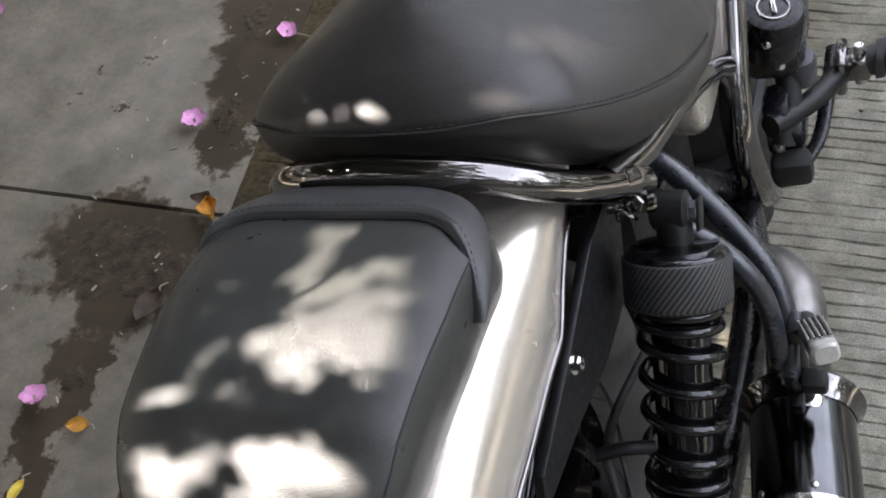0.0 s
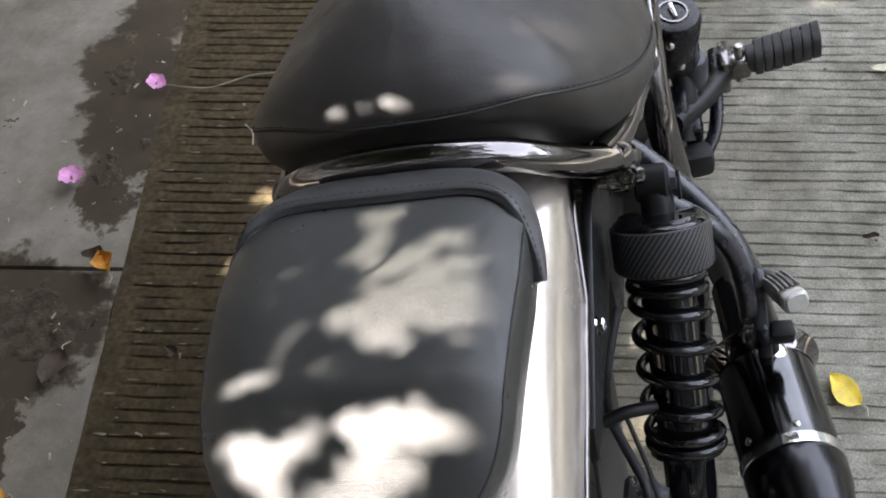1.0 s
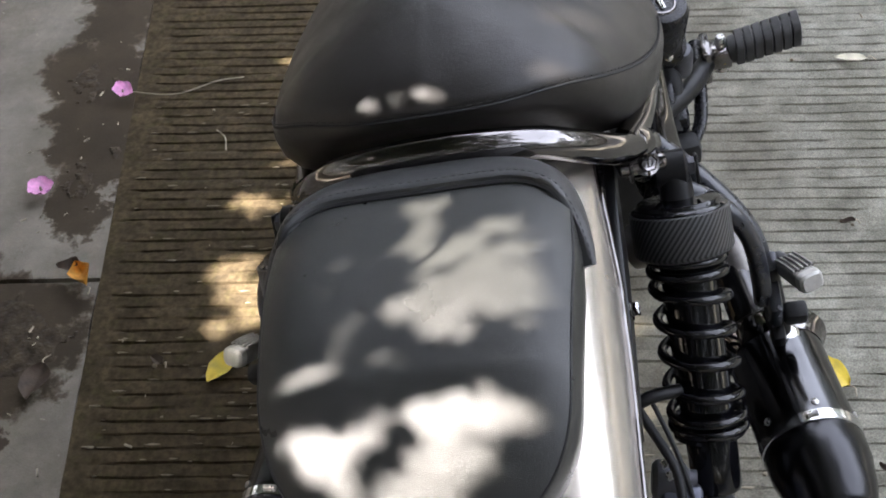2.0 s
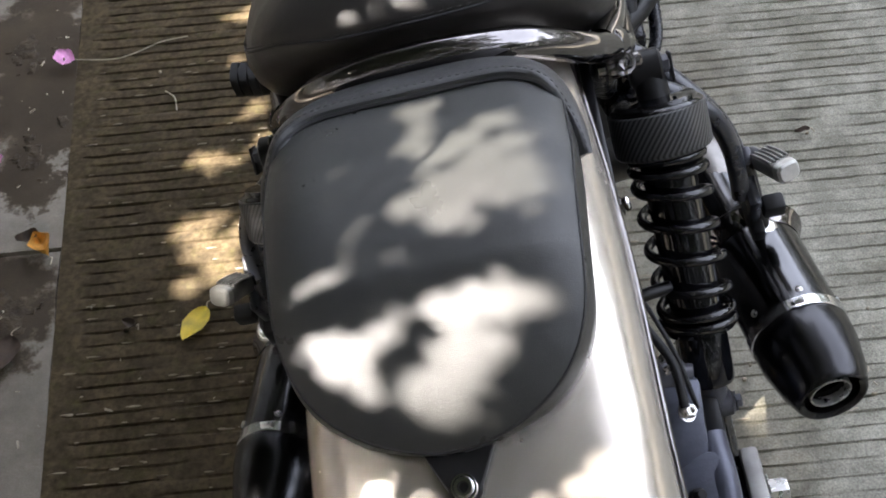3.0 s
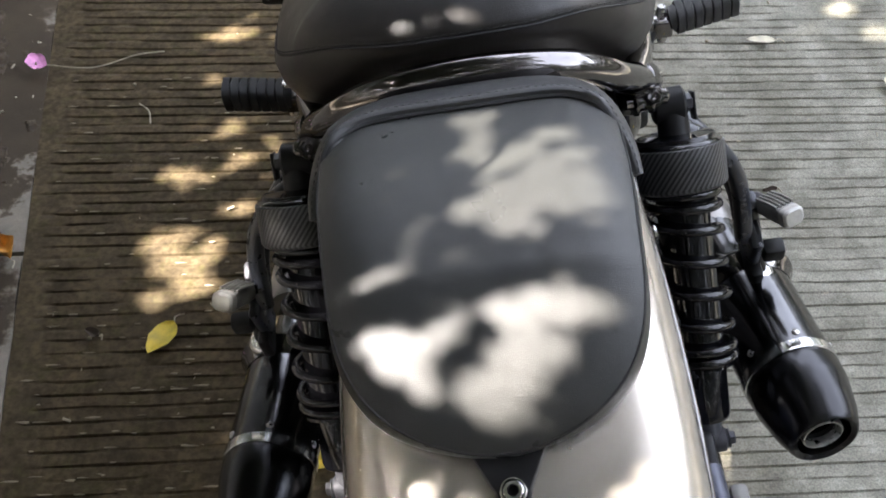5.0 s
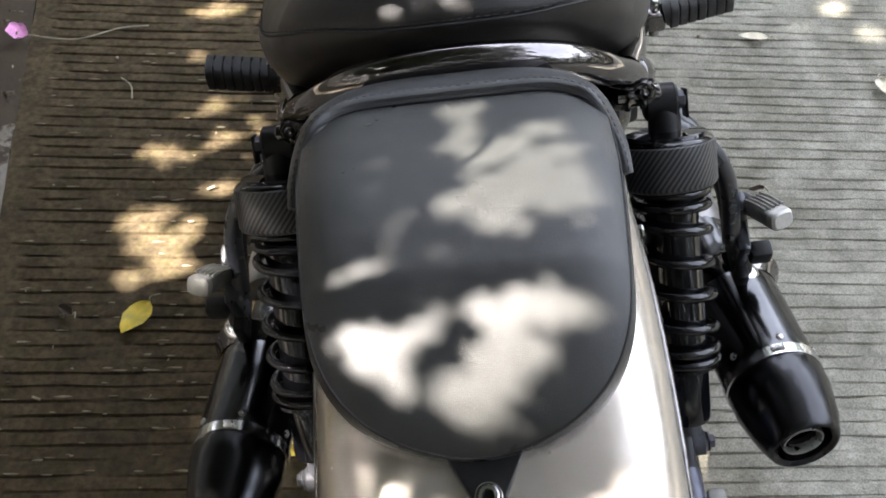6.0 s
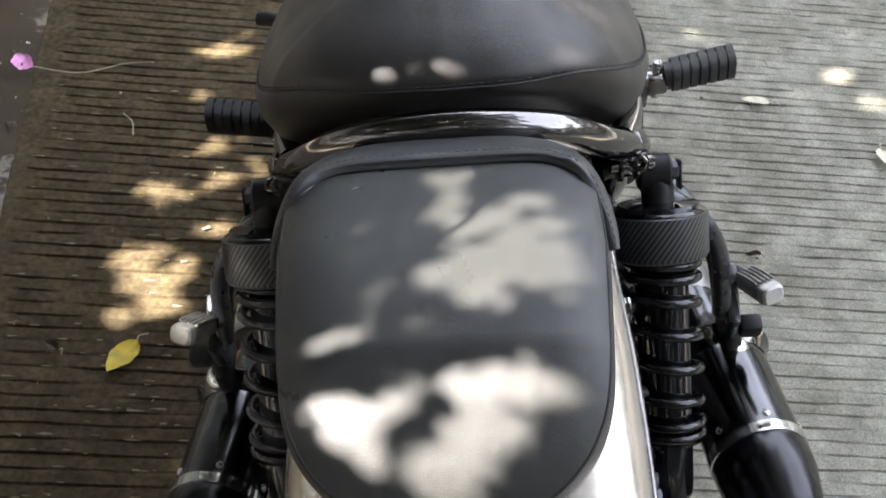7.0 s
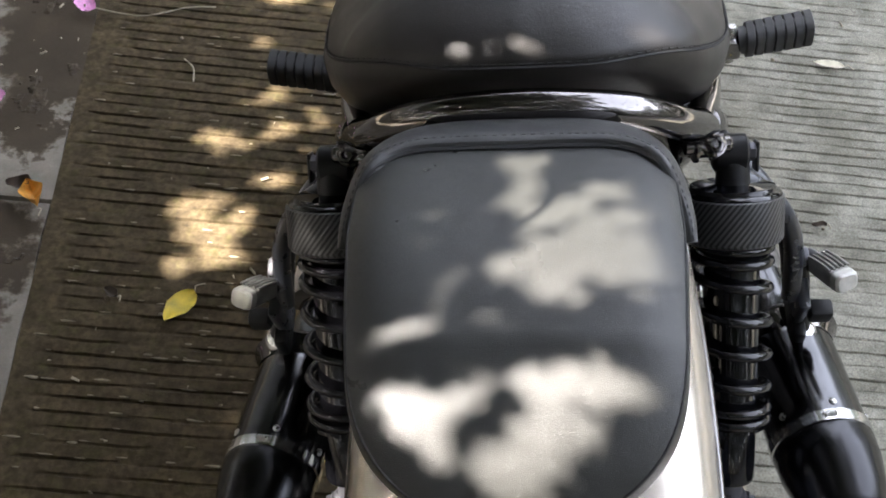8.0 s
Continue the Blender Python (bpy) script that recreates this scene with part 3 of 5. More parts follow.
# rider's seat
def rider_seat():
    seam = both_sides([(0, -0.043, 0.790), (0.05, -0.0375, 0.787), (0.093, -0.0190, 0.779), (0.122, 0.005, 0.762), (0.142, 0.047, 0.733), (0.156, 0.092, 0.706), (0.165, 0.140, 0.682), (0.169, 0.205, 0.659), (0.159, 0.28, 0.641), (0.133, 0.36, 0.63)], 7)
    low = both_sides([(0, 0.014, 0.708), (0.05, 0.017, 0.705), (0.092, 0.025, 0.692), (0.122, 0.047, 0.674), (0.138, 0.085, 0.652), (0.146, 0.125, 0.638), (0.149, 0.165, 0.626), (0.147, 0.22, 0.612), (0.135, 0.30, 0.600), (0.112, 0.37, 0.59)], 7)
    rings = []
    for p, q in zip(seam, low):
        side = Vector((p.x, (p.y - 0.14) * 0.9, 0)).normalized()
        y = 0.08 + 0.28 * (p.y + 0.036) / 0.396
        spine = Vector((0, y, 0.822 - 0.36 * max(0, y - 0.08) ** 1.3))
        ring = [Vector((0, q.y + 0.04, q.z)), q - side * 0.012 - Vector((0, 0, 0.004)), q]
        for k in (0.25, 0.5, 0.75, 0.93):
            ring.append(q.lerp(p, k) + side * 0.011 * math.sin(k * math.pi) ** 0.8)
        ring.append(p - side * 0.0012)
        for k in (0.03, 0.08, 0.16, 0.26, 0.38, 0.52, 0.68, 0.84, 1.0):
            c = p.lerp(spine, k)
            c.z = p.z + (spine.z - p.z) * math.sin(k * math.pi / 2) ** 0.75
            ring.append(c + side * 0.010 * math.sin(min(1, k * 2.2) * math.pi) * (0.5 if p.y > 0.02 else 1.0))
        rings.append(ring)
    seat = part("rider_seat", loft(rings, closed=False, caps=False), SEAT_LEATHER, bike, "black leather rider saddle with a sewn seam")
    part("seam", tube([p + Vector((0, -0.001, 0)) for p in seam[14:-14]], 0.0011, 6, 2), THREAD, seat, "dark sewn seam")
    runs = smooth_path(seam[14:-14], 6)
    st, gap_len = [], 0.0
    for i in range(1, len(runs) - 1):
        gap_len += (runs[i] - runs[i - 1]).length
        if gap_len > 0.006:
            gap_len = 0.0
            d = (runs[i + 1] - runs[i - 1]).normalized()
            c = runs[i] + Vector((0, -0.0015, 0.0035))
            st.append(tube([c - d * 0.0018, c, c + d * 0.0018], 0.0005, 5, 1, curve=False))
    tagged(part("stitching", join(*st), THREAD, seat, "black stitches above the seam"), kind="stuff")
    seat.matrix_basis = Matrix.Translation((-0.003, 0, 0))
    return seat


seat = rider_seat()


# black chrome bar behind the seat, with rails running forward
def seat_bar():
    half = [(0, -0.0565, 0.7680), (0.038, -0.0555, 0.7650), (0.071, -0.0465, 0.7530), (0.0945, -0.0335, 0.7335), (0.111, -0.0175, 0.7125), (0.123, 0.001, 0.6935), (0.134, 0.0225, 0.6740), (0.142, 0.040, 0.659)]
    bar = part("seat_bar", tube([(-x, y, z) for x, y, z in reversed(half[1:])] + half, 0.0122, 20, 8), DARK_CHROME, bike, "dark chrome bar arching behind the saddle")
    for s in (-1, 1):
        part("rail", tube([(s * 0.126, 0.012, 0.688), (s * 0.138, 0.060, 0.668), (s * 0.147, 0.125, 0.650), (s * 0.152, 0.19, 0.622), (s * 0.151, 0.255, 0.580), (s * 0.152, 0.30, 0.545)], 0.0115, 16, 8), DARK_CHROME, bar, "dark chrome frame rail")
        stud = [(0, 0.0065), (0.006, 0.0068), (0.0065, 0.0128), (0.0085, 0.0132), (0.009, 0.0098), (0.019, 0.0098), (0.0195, 0.0125), (0.0215, 0.0125), (0.022, 0.0072), (0.034, 0.0070), (0.036, 0.005)]
        part("stud", lathe((s * 0.1190, 0.0190, 0.6560), (s * 0.2000, 0.0300, 0.6510), stud, 14), DARK_CHROME, bar, "dark chrome stud with nut and washers")
        part("stud_nut", bolt((s * 0.1400, 0.0170, 0.6600), (s * 0.2, -0.7, 0.6), 0.0075, 0.007), DARK_CHROME, bar, "dark chrome hexagon nut")
        part("lug", block((0.026, 0.03, 0.05), (s * 0.130, 0.052, 0.642), (20, s * 8, 0), 0.008), GLOSS_BLACK, bar)
        part("knuckle", lathe((s * 0.1290, 0.0180, 0.6800), (s * 0.1430, 0.0420, 0.6570), [(-0.004, 0.010), (0.0, 0.0145), (0.012, 0.0155), (0.024, 0.0145), (0.030, 0.009)], 20), DARK_CHROME, bar, "thicker end of the bar")


seat_bar()


def shock(s):
    top, bot = Vector((s * 0.1600, 0.0440, 0.640)), Vector((s * 0.1635, -0.1313, 0.379))
    d = (bot - top).normalized()
    L = (bot - top).length
    sh = part("shock_absorber", lathe(top + d * 0.10, bot, [(0, 0.020), (0.125, 0.020)], 24), GLOSS_BLACK, bike, "black coil-over shock absorber")
    e0 = top + d * 0.011 - Vector((s * 0.003, 0, 0))
    eye = lathe(e0 + Vector((-s * 0.013, 0, 0)), e0 + Vector((s * 0.03, 0, 0)), [(0, 0.012), (0.002, 0.0150), (0.025, 0.0150), (0.027, 0.012)], 26)
    neck = tube([e0, top + d * 0.024, top + d * 0.045], 0.0135, 18, 3)
    part("top_eye", join(eye[:2], neck), SATIN_BLACK, sh, "satin black top eye")
    part("eye_bolt", bolt(e0 + Vector((s * 0.014, 0, 0)), (s, 0, 0), 0.0075, 0.006), GREY_METAL, sh, "steel eye bolt")
    part("eye_plate", block((0.0030, 0.016, 0.024), tuple(e0 + Vector((s * 0.0215, 0.0, -0.004))), (-34, 0, 0), 0.0012), SATIN_BLACK, sh, "thin black retaining plate")
    c0 = top + d * 0.036
    part("top_cap", lathe(c0, bot, [(-0.001, 0.012), (0.0, 0.0150), (0.0008, 0.0310), (0.0012, 0.0330), (0.0025, 0.0338), (0.0045, 0.0342), (0.0055, 0.0372), (0.0075, 0.0388), (0.010, 0.0388), (0.013, 0.0375)], 40), GLOSS_BLACK, sh, "black shock top cap with raised rim")
    part("spring_cover", lathe(c0 + d * 0.008, bot, [(0, 0.039), (0.001, 0.0405), (0.034, 0.0405), (0.037, 0.0385), (0.038, 0.036), (0.038, 0.028)], 48), CARBON, sh, "cover with a carbon weave print")
    dd, sd, u = axes(d)
    # close coils at both ends, open ones between
    stops = ((0.0, 0.072), (2.6, 0.102), (3.2, 0.117), (6.4, 0.208), (7.0, 0.221), (8.6, 0.237))
    pts = []
    N = 240
    for i in range(N + 1):
        turn = 8.6 * i / N
        k = max(j for j in range(5) if stops[j][0] <= turn)
        (ta, ha), (tb, hb) = stops[k], stops[k + 1]
        h = ha + (hb - ha) * (turn - ta) / (tb - ta)
        a = 2 * math.pi * turn + 0.8
        pts.append(top + d * h + (sd * math.cos(a) + u * math.sin(a)) * 0.0298)
    part("spring", tube(pts, 0.0043, 10, 1, curve=False), GLOSS_BLACK, sh, "gloss black coil spring")
    part("damper_rod", lathe(top + d * 0.09, bot, [(0, 0.0225), (0.146, 0.0225), (0.147, 0.019)], 28), GLOSS_BLACK, sh, "gloss black inner damper tube")
    part("spring_seat", lathe(top + d * 0.236, bot, [(0, 0.027), (0.001, 0.0305), (0.004, 0.0305), (0.007, 0.024)], 32), GLOSS_BLACK, sh)
    part("lower_tube", lathe(top + d * 0.240, bot, [(0, 0.021), (0.003, 0.0215), (0.047, 0.0215), (0.051, 0.020), (0.054, 0.014)], 28), GLOSS_BLACK, sh, "gloss black lower tube")
    part("lower_eye", join(lathe(bot + Vector((-0.016, 0, 0)), bot + Vector((0.016, 0, 0)), [(0, 0.008), (0.003, 0.0115), (0.029, 0.0115), (0.032, 0.008)], 22)[:2], tube([top + d * 0.285, bot], 0.012, 14, 2, curve=False)), GREY_METAL, sh)
    part("eye_bolt", bolt(bot + Vector((s * 0.0165, 0, 0)), (s, 0, 0), 0.0065, 0.005), GREY_METAL, sh, "steel eye bolt")


def muffler(s):
    a, b = Vector((0.222, 0.10, 0.385)), Vector((0.2582, -0.1548, 0.3934))
    if s < 0:
        a, b = Vector((-0.215, 0.087, 0.370)), Vector((-0.2512, -0.1678, 0.3784))
    L = (b - a).length
    d = (b - a).normalized()
    k = L - 0.072
    mf = part("muffler", lathe(a, b, [(-0.03, 0.026), (0.03, 0.028), (0.045, 0.030), (0.062, 0.038), (0.075, 0.0425), (0.09, 0.0435), (k, 0.0435)], 48), MUFFLER_BLACK, bike, "gloss black muffler with silver clamp band")
    part("clamp_band", lathe(a + d * (k - 0.008), b, [(0, 0.0436), (0.0006, 0.0450), (0.0105, 0.0450), (0.011, 0.0436)], 48, False), CHROME, mf, "silver clamp band")
    part("end_cap", lathe(a + d * (k + 0.003), b, [(0, 0.0433), (0.002, 0.0440), (0.022, 0.0432), (0.050, 0.0375), (0.064, 0.0325), (0.068, 0.0305), (0.069, 0.0285), (0.066, 0.0245), (0.050, 0.0225)], 48), CAP_BLACK, mf, "tapered black end cap")
    part("outlet", lathe(a + d * (k - 0.02), b, [(0, 0.0185), (0.0855, 0.0185), (0.0870, 0.0178), (0.0870, 0.0168), (0.084, 0.0160), (0, 0.0160)], 40, False), STEEL, mf, "bright steel outlet ring")
    part("bore", lathe(a + d * (k - 0.02), b, [(0, 0.0005), (0.001, 0.0160), (0.078, 0.0159)], 30, False), BORE, mf)
    dd, sd, u = axes(d)
    for ang in (40, 100, 165, 220, 300):
        o = sd * math.cos(radians(ang)) + u * math.sin(radians(ang))
        part("rivet", lathe(a + d * (k - 0.016) + o * 0.0432, a + d * (k - 0.016) + o, [(0, 0.0035), (0.0012, 0.0034), (0.0022, 0.0018)], 12), STEEL, mf, "small steel rivet")
    part("clamp_screw", lathe(a + d * (k - 0.003) + u * 0.0455 - sd * 0.006, a + d * (k - 0.003) + u * 0.0455 + sd, [(0, 0.0028), (0.012, 0.0028)], 12), STEEL, mf, "clamp screw")
    part("collar", lathe(a + d * 0.066, b, [(-0.010, 0.0400), (-0.006, 0.0470), (-0.001, 0.0518), (0.0015, 0.0528), (0.003, 0.0520), (0.006, 0.0480), (0.018, 0.0438)], 48, False), DARK_CHROME, mf, "polished dark flange")
    part("hanger", join(tube([(s * 0.2310, 0.0345, 0.500), (s * 0.2350, 0.0240, 0.465), (s * 0.2390, 0.0150, 0.432)], 0.009, 12, 5), block((0.012, 0.05, 0.03), (s * 0.2349, 0.0225, 0.435), (10, 0, 0), 0.004)), SATIN_BLACK, mf)
    # made-up chrome dome in place of a white sunlit patch
    part("glint_boss", lathe((s * 0.2420, 0.0150, 0.4240), (s * 0.2480, 0.0080, 0.4400), [(0, 0.0135), (0.004, 0.0130), (0.0075, 0.0105), (0.0095, 0.006), (0.0100, 0.001)], 20), CHROME, mf, "rounded chrome boss added for a sunlit patch on the flange")
    part("hanger_bolt", bolt((s * 0.2440, 0.0170, 0.425), (s * 0.6, -0.5, 0.6), 0.007, 0.007), STEEL, mf, "steel hanger bolt")
    part("exhaust_pipe", tube([(s * 0.2220, 0.0900, 0.3850), (s * 0.2200, 0.1350, 0.3870), (s * 0.2060, 0.1750, 0.3840), (s * 0.1720, 0.2020, 0.3720), (s * 0.1150, 0.2200, 0.3450)], 0.0255, 20, 6), PIPE, mf, "dull grey exhaust elbow")


def pillion_peg(s):
    br = part("peg_bracket", join(tube([(s * 0.1271, 0.1132, 0.6121), (s * 0.150, 0.103, 0.598), (s * 0.176, 0.090, 0.575), (s * 0.200, 0.076, 0.550), (s * 0.216, 0.064, 0.528), (s * 0.2245, 0.051, 0.508), (s * 0.2275, 0.036, 0.487), (s * 0.2280, 0.020, 0.474)], 0.0098, 14, 7),
                                  tube([(s * 0.1639, 0.0424, 0.604), (s * 0.188, 0.0370, 0.589), (s * 0.206, 0.0310, 0.570), (s * 0.2175, 0.0265, 0.543), (s * 0.2225, 0.021, 0.508), (s * 0.2240, 0.014, 0.478)], 0.0082, 14, 7),
                                  block((0.012, 0.034, 0.055), (s * 0.2330, 0.0210, 0.462), (18, 0, 0), 0.004)), TUBE_BLACK, bike, "black tubular passenger peg bracket")
    # each peg is posed apart to fit the camera's view
    d = Vector((0.36, -0.86, 0.36) if s > 0 else (-0.34, -0.76, 0.55)).normalized()
    tip = Vector((0.2620, -0.0010, 0.514) if s > 0 else (-0.2510, -0.0160, 0.523))
    side = d.cross(Vector((0, 0, 1))).normalized()
    up = side.cross(d)
    base = tip - d * 0.046
    section = ((0.0, 0.007, 0.006), (0.006, 0.0105, 0.0082), (0.034, 0.0112, 0.0088), (0.0395, 0.0108, 0.0084), (0.043, 0.0100, 0.0078), (0.046, 0.0070, 0.0055))
    peg = part("pillion_peg", loft([[base + d * h + side * x + up * y for x, y in super_ring(22, w, hh, 3.4)] for h, w, hh in section]), PEG_METAL, br, "cast aluminium folded passenger peg")
    # sunlight on the tip is put into this lighter metal
    part("peg_end", loft([[tip + d * h + side * x + up * y for x, y in super_ring(22, w, w * 0.82, 3.4)] for h, w in ((-0.0070, 0.0113), (-0.0005, 0.0108), (0.0016, 0.0085))]), ALU_SUNLIT, br, "peg end in a paler metal for its sunlit look")
    for k in range(5):
        x = -0.0086 + 0.0043 * k
        part("peg_rib", tube([base + d * 0.005 + side * x + up * 0.0085, base + d * 0.020 + side * x + up * 0.0100, base + d * 0.036 + side * x + up * 0.0094], 0.0013, 8, 2), PEG_METAL, br)
        if k < 4:
            part("peg_slot", tube([base + d * 0.006 + side * (x + 0.00215) + up * 0.0083, base + d * 0.034 + side * (x + 0.00215) + up * 0.0088], 0.0011, 6, 2), RUBBER, br)
    part("peg_clevis", join(tube([base - d * 0.010, base + d * 0.004], 0.0075, 12, 3), block((0.010, 0.020, 0.022), (s * 0.2350, 0.0400, 0.4960), (25, 0, 0), 0.004)), GREY_METAL, br, "grey cast peg clevis")
    part("clevis_pin", lathe(base - d * 0.004 - side * 0.013, base - d * 0.004 + side * 0.013, [(0, 0.0035), (0.026, 0.0035)], 10), STEEL, br, "steel clevis pin")
    part("peg_stop", block((0.020, 0.017, 0.020), (s * 0.2500, 0.0084, 0.4640), (15, 0, 0), 0.004), RUBBER, br, "black rubber stop")


def rider_peg(s):
    off, back = (0.0, 0.0) if s > 0 else (0.014, -0.040)
    c0 = Vector((s * 0.262 + off, 0.530 + back, 0.352))
    c1 = Vector((s * 0.342 + off, 0.523 + back, 0.374))
    # left peg gets the blacker rubber: its shade is put into the colour
    br = part("foot_peg", tube([c0, c1], 0.0200, 16, 6, 0.8), PEG_RUBBER if s > 0 else RUBBER, bike, "ribbed black rubber foot peg")
    d = (c1 - c0)
    for k in range(7):
        p = c0 + d * (0.06 + 0.14 * k)
        part("peg_rib", loft([[p + d.normalized() * h + Vector((0, y, z)) for y, z in super_ring(20, w, w * 0.74, 3.4)] for h, w in ((0, 0.0205), (0.0012, 0.0228), (0.0098, 0.0232), (0.0110, 0.0205))]), PEG_RUBBER if s > 0 else RUBBER, br)
    part("peg_clevis", join(block((0.03, 0.034, 0.028), (s * 0.248, 0.531 + back, 0.346), (0, 0, 0), 0.006), block((0.014, 0.05, 0.05), (s * 0.230, 0.532 + back, 0.342), (0, 0, 0), 0.006)), DARK_CHROME, br, "dark chrome peg clevis")
    part("clevis_pin", lathe((s * 0.250, 0.531 + back, 0.320), (s * 0.250, 0.531 + back, 0.380), [(0, 0.007), (0.05, 0.007), (0.054, 0.005)], 14), STEEL, br)
    part("peg_arm", tube([(s * 0.232, 0.528 + back, 0.342), (s * 0.205, 0.47 + back, 0.35), (s * 0.165, 0.41, 0.365)], 0.013, 12, 6), SATIN_BLACK, br)


def shift_lever():
    """The gear lever before the left foot peg."""
    lever = part("shift_lever", tube([(-0.1724, 0.5594, 0.3313), (-0.1799, 0.6261, 0.3451), (-0.1967, 0.6888, 0.3613), (-0.2212, 0.6963, 0.3636)], 0.0075, 12, 6), FRAME_BLACK, bike, "black gear shift lever")
    a, b = Vector((-0.2121, 0.6942, 0.3629)), Vector((-0.2879, 0.7105, 0.3630))
    part("shift_shaft", lathe(a, b, [(0, 0.0062), (0.030, 0.0062)], 16), CHROME, lever, "chrome lever shaft")
    part("shift_rubber", lathe(a.lerp(b, 0.30), b, [(0, 0.0080), (0.002, 0.0095), (0.057, 0.0098), (0.060, 0.0085)], 20), RUBBER, lever, "black rubber sleeve")


shift_lever()
for side in (1, -1):
    shock(side)
    muffler(side)
    pillion_peg(side)
    rider_peg(side)


# wheel, swing arm, frame and motor under the saddle
def rear_wheel():
    wy, wz, R = -0.185, 0.358, 0.318
    prof = [(0.0, 0.215), (0.060, 0.222), (0.080, 0.250), (0.084, 0.275), (0.070, 0.303), (0.035, 0.315), (0.0, 0.318)]
    rings = []
    n = 72
    cs = [(x, r) for x, r in prof] + [(-x, r) for x, r in reversed(prof[1:-1])]
    for i in range(n):
        a = 2 * math.pi * i / n
        rings.append([Vector((x, wy + r * math.cos(a), wz + r * math.sin(a))) for x, r in cs])
    w = part("rear_wheel", loft(rings, loop=True, caps=False), TYRE, bike, "black rear tyre under the fender")
    rim = []
    for i in range(n):
        a = 2 * math.pi * i / n
        rim.append([Vector((x, wy + r * math.cos(a), wz + r * math.sin(a))) for x, r in ((-0.058, 0.224), (-0.05, 0.205), (0.05, 0.205), (0.058, 0.224))])
    part("rim", loft(rim, loop=True, caps=False, closed=False), GLOSS_BLACK, w, "gloss black rim")
    part("hub", lathe((-0.08, wy, wz), (0.08, wy, wz), [(0, 0.03), (0.01, 0.05), (0.15, 0.05), (0.16, 0.03)], 30), GREY_METAL, w)
    for k in range(10):
        a = 2 * math.pi * k / 10
        part("spoke", tube([(0, wy + 0.045 * math.cos(a), wz + 0.045 * math.sin(a)), (0, wy + 0.21 * math.cos(a + 0.2), wz + 0.21 * math.sin(a + 0.2))], 0.012, 10, 1, curve=False), GLOSS_BLACK, w)


rear_wheel()


def swing_arm():
    arm = None
    for s in (1, -1):
        g = tube([(s * 0.1369, 0.3480, 0.3447), (s * 0.1700, 0.1880, 0.3476), (s * 0.1641, 0.0080, 0.3306), (s * 0.1535, -0.2520, 0.3337)], 0.019, 14, 8, 1.3)
        if arm is None:
            arm = part("swing_arm", g, FRAME_BLACK, bike, "black tubular swing arm")
        else:
            part("arm_tube", g, FRAME_BLACK, arm)
        part("axle_plate", block((0.016, 0.10, 0.060), (s * 0.1818, -0.2120, 0.3237), (4, 0, 0), 0.004), PALE_STEEL, arm, "pale axle plate")
        part("axle_nut", bolt((s * 0.1915, -0.1970, 0.3292), (s, 0, 0), 0.012, 0.016), STEEL, arm, "steel axle nut")
        part("adjuster_bolt", bolt((s * 0.1760, -0.2570, 0.3315), (0, -1, 0), 0.006, 0.012), STEEL, arm, "steel adjuster bolt")
        part("shock_mount", block((0.018, 0.05, 0.045), (s * 0.1570, -0.1470, 0.3688), (25, 0, 0), 0.006), SATIN_BLACK, arm)
    cal = part("caliper", block((0.034, 0.075, 0.048), (0.1275, -0.1620, 0.4147), (42, 12, 6), 0.006), CALIPER, arm, "blue-grey brake caliper")
    part("caliper_bracket", join(block((0.052, 0.085, 0.050), (0.1300, -0.2200, 0.3760), (25, 0, -8), 0.008), tube([(0.1500, -0.1750, 0.4050), (0.1520, -0.2150, 0.3950), (0.1500, -0.2550, 0.3700)], 0.013, 12, 5)), CALIPER, arm, "blue-grey caliper body")
    part("axle_spacer", block((0.030, 0.05, 0.04), (0.1218, -0.2570, 0.3431), (10, 0, 0), 0.006), CALIPER, arm)
    part("bleed_cap", lathe((0.1274, -0.2270, 0.4034), (0.1333, -0.2370, 0.4255), [(0, 0.006), (0.012, 0.006), (0.014, 0.004), (0.020, 0.0035)], 12), RUBBER, arm)
    part("spring_clip", tube([(0.1020, -0.1770, 0.4616), (0.1095, -0.1870, 0.4681), (0.1135, -0.2020, 0.4628), (0.1057, -0.2070, 0.4609)], 0.0018, 6, 5), STEEL, arm, "bright spring clip")
    part("link_joint", lathe((0.1105, -0.1370, 0.4528), (0.1480, -0.1400, 0.4470), [(0, 0.012), (0.004, 0.016), (0.024, 0.016), (0.03, 0.009), (0.036, 0.009)], 16), GREY_METAL, arm)
    part("banjo_bolt", bolt((0.1338, -0.1770, 0.4507), (0.6, -0.4, 1), 0.006, 0.008), STEEL, arm, "steel hose bolt")
    part("brake_hose", tube([(0.1335, -0.1770, 0.4586), (0.1309, -0.1470, 0.4792), (0.1152, -0.1120, 0.4876), (0.1055, -0.0870, 0.4887), (0.0990, -0.0320, 0.4676), (0.1021, 0.0880, 0.4162)], 0.0040, 10, 8), RUBBER, arm, "black brake hose")
    part("sensor_cable", tube([(0.1442, -0.1670, 0.4379), (0.1353, -0.1340, 0.4711), (0.1231, -0.1020, 0.4896), (0.1151, -0.0820, 0.4967)], 0.0020, 8, 8), RUBBER, arm)
    for h in (0.25, 0.45):
        a, b = Vector((0.1332, -0.1620, 0.4679)), Vector((0.1171, -0.1170, 0.4868))
        part("ferrule", lathe(a.lerp(b, h), a.lerp(b, h + 0.3), [(0, 0.0055), (0.006, 0.0055)], 12), STEEL, arm, "steel hose ferrule")
    part("hose_guide", tube([(0.0994, -0.0940, 0.4936), (0.1189, -0.0880, 0.4970), (0.1429, -0.0800, 0.4916)], 0.0056, 10, 6), SATIN_BLACK, arm)


swing_arm()


